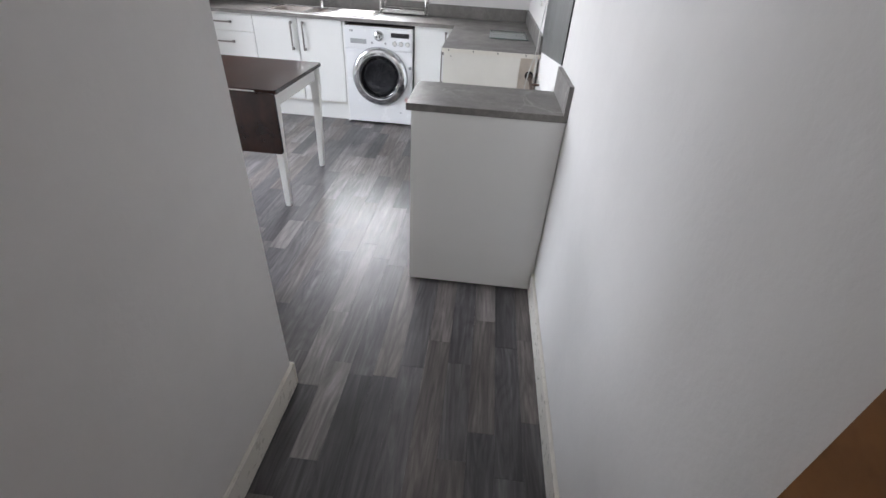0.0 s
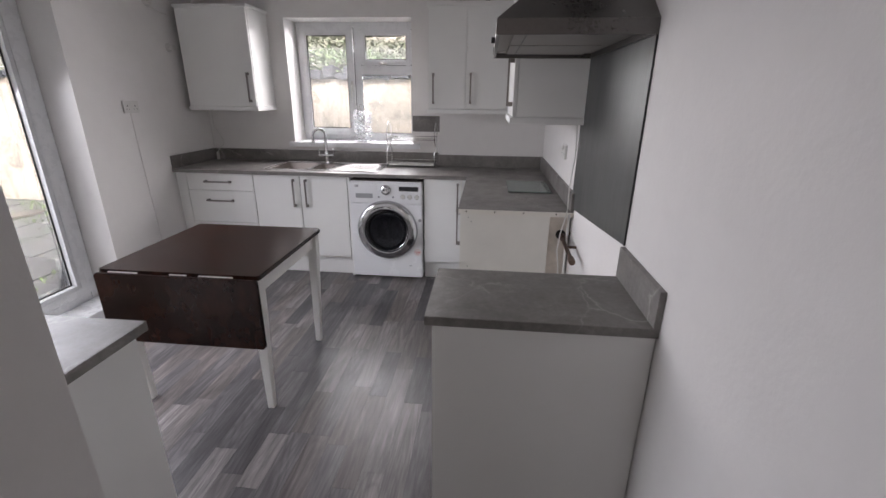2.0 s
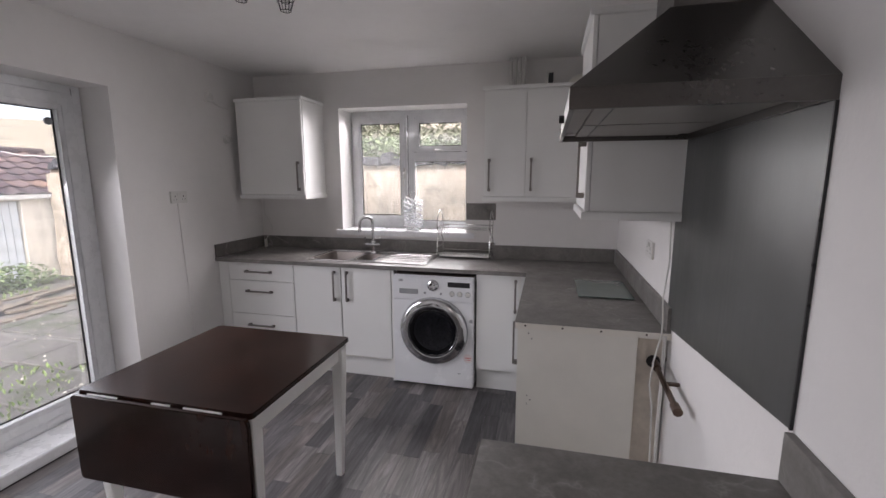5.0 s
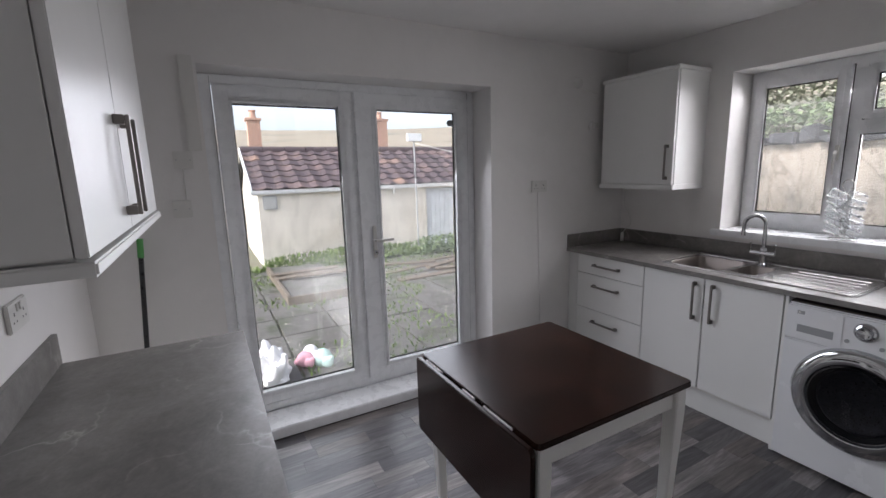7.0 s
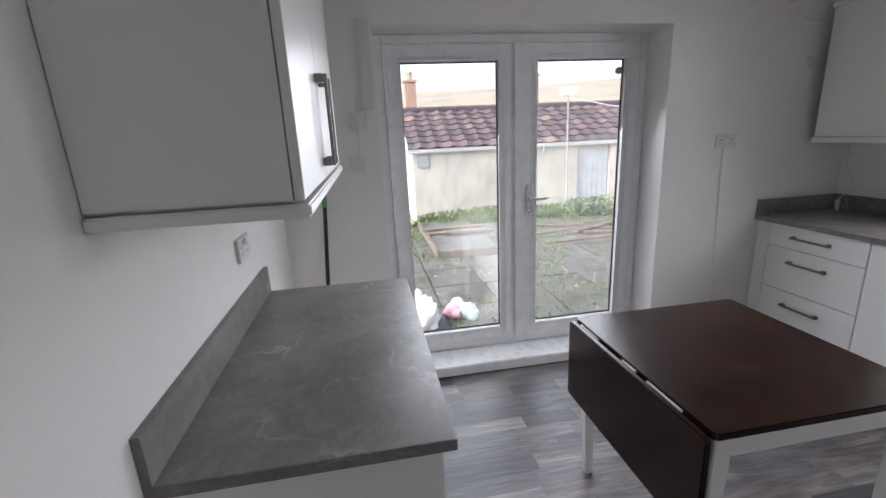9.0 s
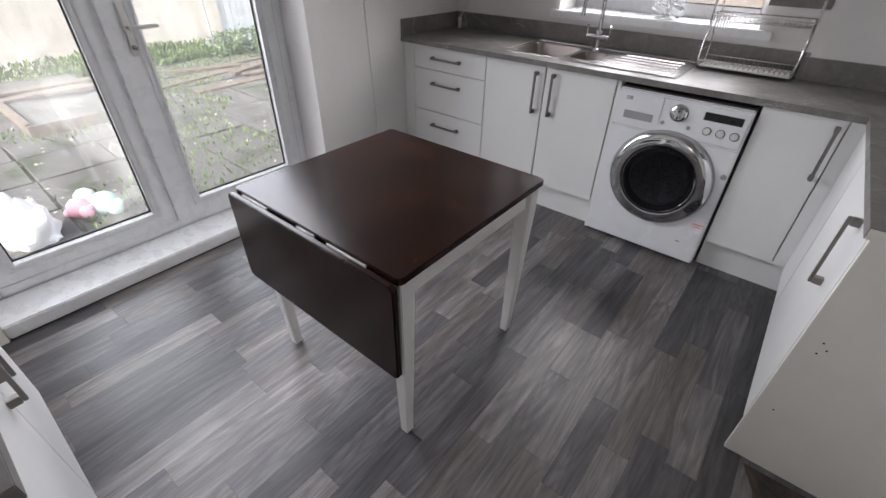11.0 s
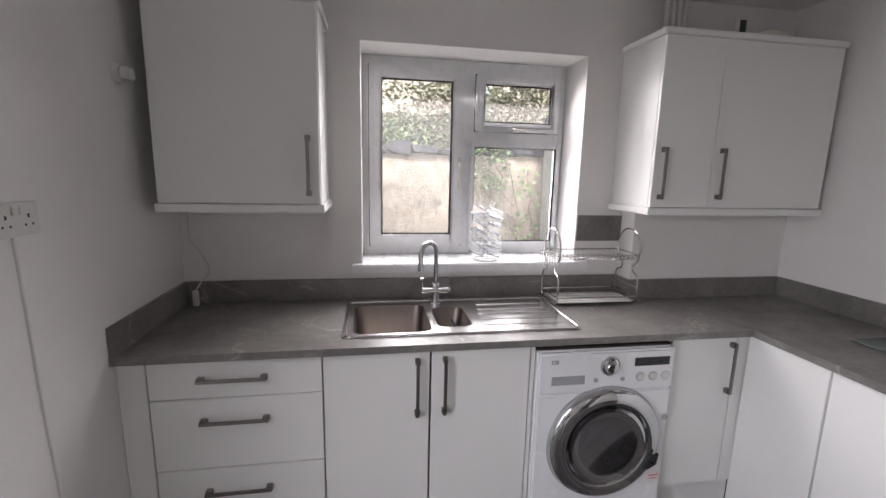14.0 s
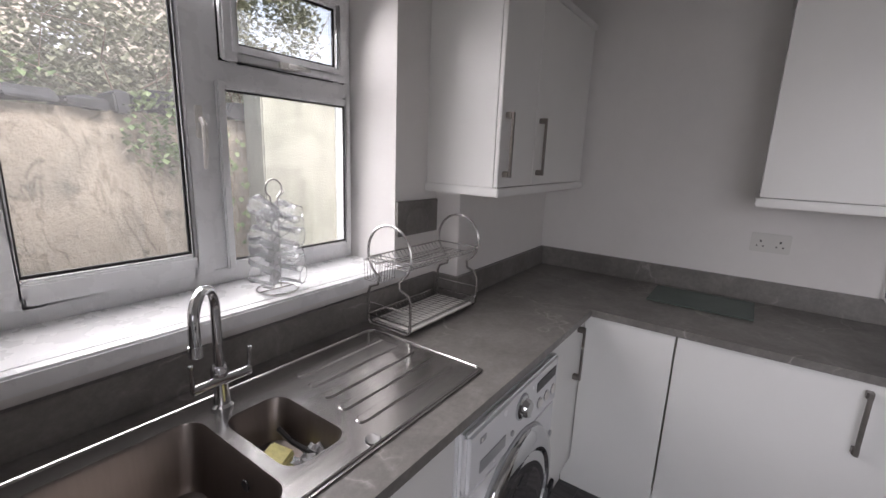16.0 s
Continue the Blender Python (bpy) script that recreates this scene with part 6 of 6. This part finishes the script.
garden_wall()
scatter("shrubs", LEAF, "small green ivy clump hanging on the garden wall", 420, clump(-0.42, 7.33, 1.60, 0.26, 0.08, 0.28), 0.05, False, 11)
scatter("shrubs", LEAF, "green leaves spilling over the top of the garden wall", 2600, clump(-2.3, 7.66, 1.93, 1.5, 0.28, 0.2), 0.055, False, 12)
scatter("shrubs", LEAF2, "pale bushy shrub behind the garden wall", 20000, clump(-2.0, 8.6, 2.15, 3.6, 0.9, 0.62), 0.055, False, 13)
scatter("shrubs", LEAF2, "tall pale shrub behind the garden wall", 26000, clump(0.3, 9.0, 2.6, 1.9, 1.0, 1.5), 0.055, False, 16)
scatter("shrubs", LEAF2, "pale dry shrub further along the wall", 9000, clump(-6.2, 8.9, 2.3, 2.6, 0.9, 0.9), 0.06, False, 15)
t = thing("trailing_branch", (0.02, 7.3, 1.6), "thin bare branch with a few leaves trailing down the wall", "branch")
rt = random.Random(31)
bm = bmesh.new()
for x0, x1, z1 in ((-0.18, -0.05, 0.75), (-0.02, 0.06, 0.95), (-0.35, -0.12, 1.05)):
    tube([(x0 + (x1 - x0) * k / 6 + rt.uniform(-0.03, 0.03), 7.33 - 0.02 * (k % 2), 1.62 + (z1 - 1.62) * k / 6) for k in range(7)], [0.007, 0.006, 0.006, 0.005, 0.004, 0.003, 0.002], 5, bm=bm)
part("stem", bm, BARK, t, "thin grey stems")
bm = bmesh.new()
for k in range(70):
    x, z = rt.gauss(-0.05, 0.13), rt.uniform(0.75, 1.6)
    c, a = Vector((x, 7.30 + rt.uniform(-0.05, 0.02), z)), rt.uniform(0, 6.28)
    u, v = Vector((math.cos(a), 0.3, math.sin(a))) * 0.045, Vector((-math.sin(a), 0.4, math.cos(a))) * 0.02
    bm.faces.new([bm.verts.new(q) for q in (c, c + u * 0.5 + v, c + u, c + u * 0.5 - v)])
part("leaves", bm, LEAF, t, "small green leaves", kind="stuff")
w = thing("boundary_wall", (0.14, 7.3, GZ), "pale grey-green rendered wall beyond the hanging ivy", "wall")
part("face", box(0.16, 7.5, 7.12, 7.36, GZ - 0.1, 2.06), PALEW, w, "pale grey-green render", bevel=0.01)
part("coping", box(0.14, 7.5, 7.10, 7.38, 2.062, 2.11), STONEM, w, "dark coping", bevel=0.008)
h = thing("rendered_house", (-4.0, 20.0, 0.9), "pale beige rendered house beyond the garden shrubs", "house")
hw = part("wall", box(-11, 6, 20.0, 27, 0.0, 6.6), FARW, h, "pale beige render")
part("roof", prism([(19.7, 6.62), (23.5, 9.2), (27.3, 6.62)], 0, -11.2, 6.2), SLATE, h, "grey slate roof")
for x, z in ((-2.5, 3.9), (-6.5, 3.9), (1.8, 3.9), (-2.5, 1.4), (-6.5, 1.4)):
    wn_ = part("window", rectframe(x, x + 1.25, z, z + 1.2, 0.08, 19.95, 19.998, 1), UPVC, h, "white framed window")
    part("pane", box(x + 0.08, x + 1.17, 19.96, 19.99, z + 0.08, z + 1.12), FARGLASS, wn_, "pale curtained glass")
bk = random.Random(14)
bm = bmesh.new()
for i in range(90):
    x = bk.uniform(-4.5, 2.0)
    p = [Vector((x, bk.uniform(7.7, 8.6), 1.4))]
    d = Vector((bk.uniform(-0.5, 0.5), bk.uniform(-0.3, 0.1), 1))
    for k in range(5):
        d += Vector((bk.uniform(-0.5, 0.5), bk.uniform(-0.25, 0.2), bk.uniform(-0.4, 0.1)))
        p.append(p[-1] + d.normalized() * (0.17 if x < -1.1 else 0.34))
    tube(p, [0.008, 0.007, 0.006, 0.004, 0.003, 0.002], 5, bm=bm)
ob = part("bare_stems", bm, BARK, None, "bare grey-brown shrub stems behind the wall", kind="stuff")
ob["category"] = "plants"
bank = bmesh.new()
g = []
for i in range(31):
    x = -14 + i
    g.append([bank.verts.new((x, 7.76 + 6 * j / 6, 1.25 + 0.28 * j + 0.12 * noise.noise((x * 0.5, j * 0.7, 0)))) for j in range(7)])
for i in range(30):
    for j in range(6):
        bank.faces.new((g[i][j], g[i + 1][j], g[i + 1][j + 1], g[i][j + 1]))
setting("ground", bank, SOIL, smooth=True, label="earth bank rising behind the garden wall")


# ---- floor planks, last ----
def planks():
    r = random.Random(17)
    cache = {}
    rest = bmesh.new()
    W, count = 0.0985, 0
    rows = int((EX - WX) / W) + 1
    lots = []
    for i in range(rows):
        x0, x1 = WX + i * W, min(WX + (i + 1) * W, EX)
        lo = BACK if x1 > CX + 0.01 else SY
        y = lo - r.uniform(0, 0.5)
        while y < NY:
            ln = r.choice((0.30, 0.42, 0.58, 0.74))
            a, b = max(y, lo), min(y + ln, NY)
            if b - a > 0.01:
                lots.append((x0 if a >= SY or x0 > CX else CX, x1, a, b))
            y += ln

    def near(q):
        x, y = (q[0] + q[1]) / 2, (q[2] + q[3]) / 2
        under = (y > 4.64) or (x > 0.03 and (y > 3.53 or 2.25 < y < 2.6)) or (x < -0.8 and y < 2.0)
        return (9 if under else 0) + math.hypot(x + 0.5, (y - 2.9) * 0.8)
    lots.sort(key=near)
    for k, (x0, x1, a, b) in enumerate(lots):
        if x1 - x0 < 0.003:
            continue
        if k < 300:
            key = (round(x1 - x0, 3), round(b - a, 3))
            if key not in cache:
                bm = box(-(x1 - x0) / 2 + 0.0004, (x1 - x0) / 2 - 0.0004, -(b - a) / 2 + 0.0005, (b - a) / 2 - 0.0005, -0.0029, 0.0)
                me = bpy.data.meshes.new("plank")
                bm.to_mesh(me)
                bm.free()
                me.materials.append(FLOORM)
                cache[key] = me
            o = new("plank", cache[key])
            o.parent = floor
            o.location = ((x0 + x1) / 2, (a + b) / 2, 0)
        else:
            box(x0 + 0.0004, x1 - 0.0004, a + 0.0005, b - 0.0005, -0.0029, 0.0, rest)
    ob = part("planks", rest, FLOORM, None, kind="stuff")
    ob.parent = floor


planks()
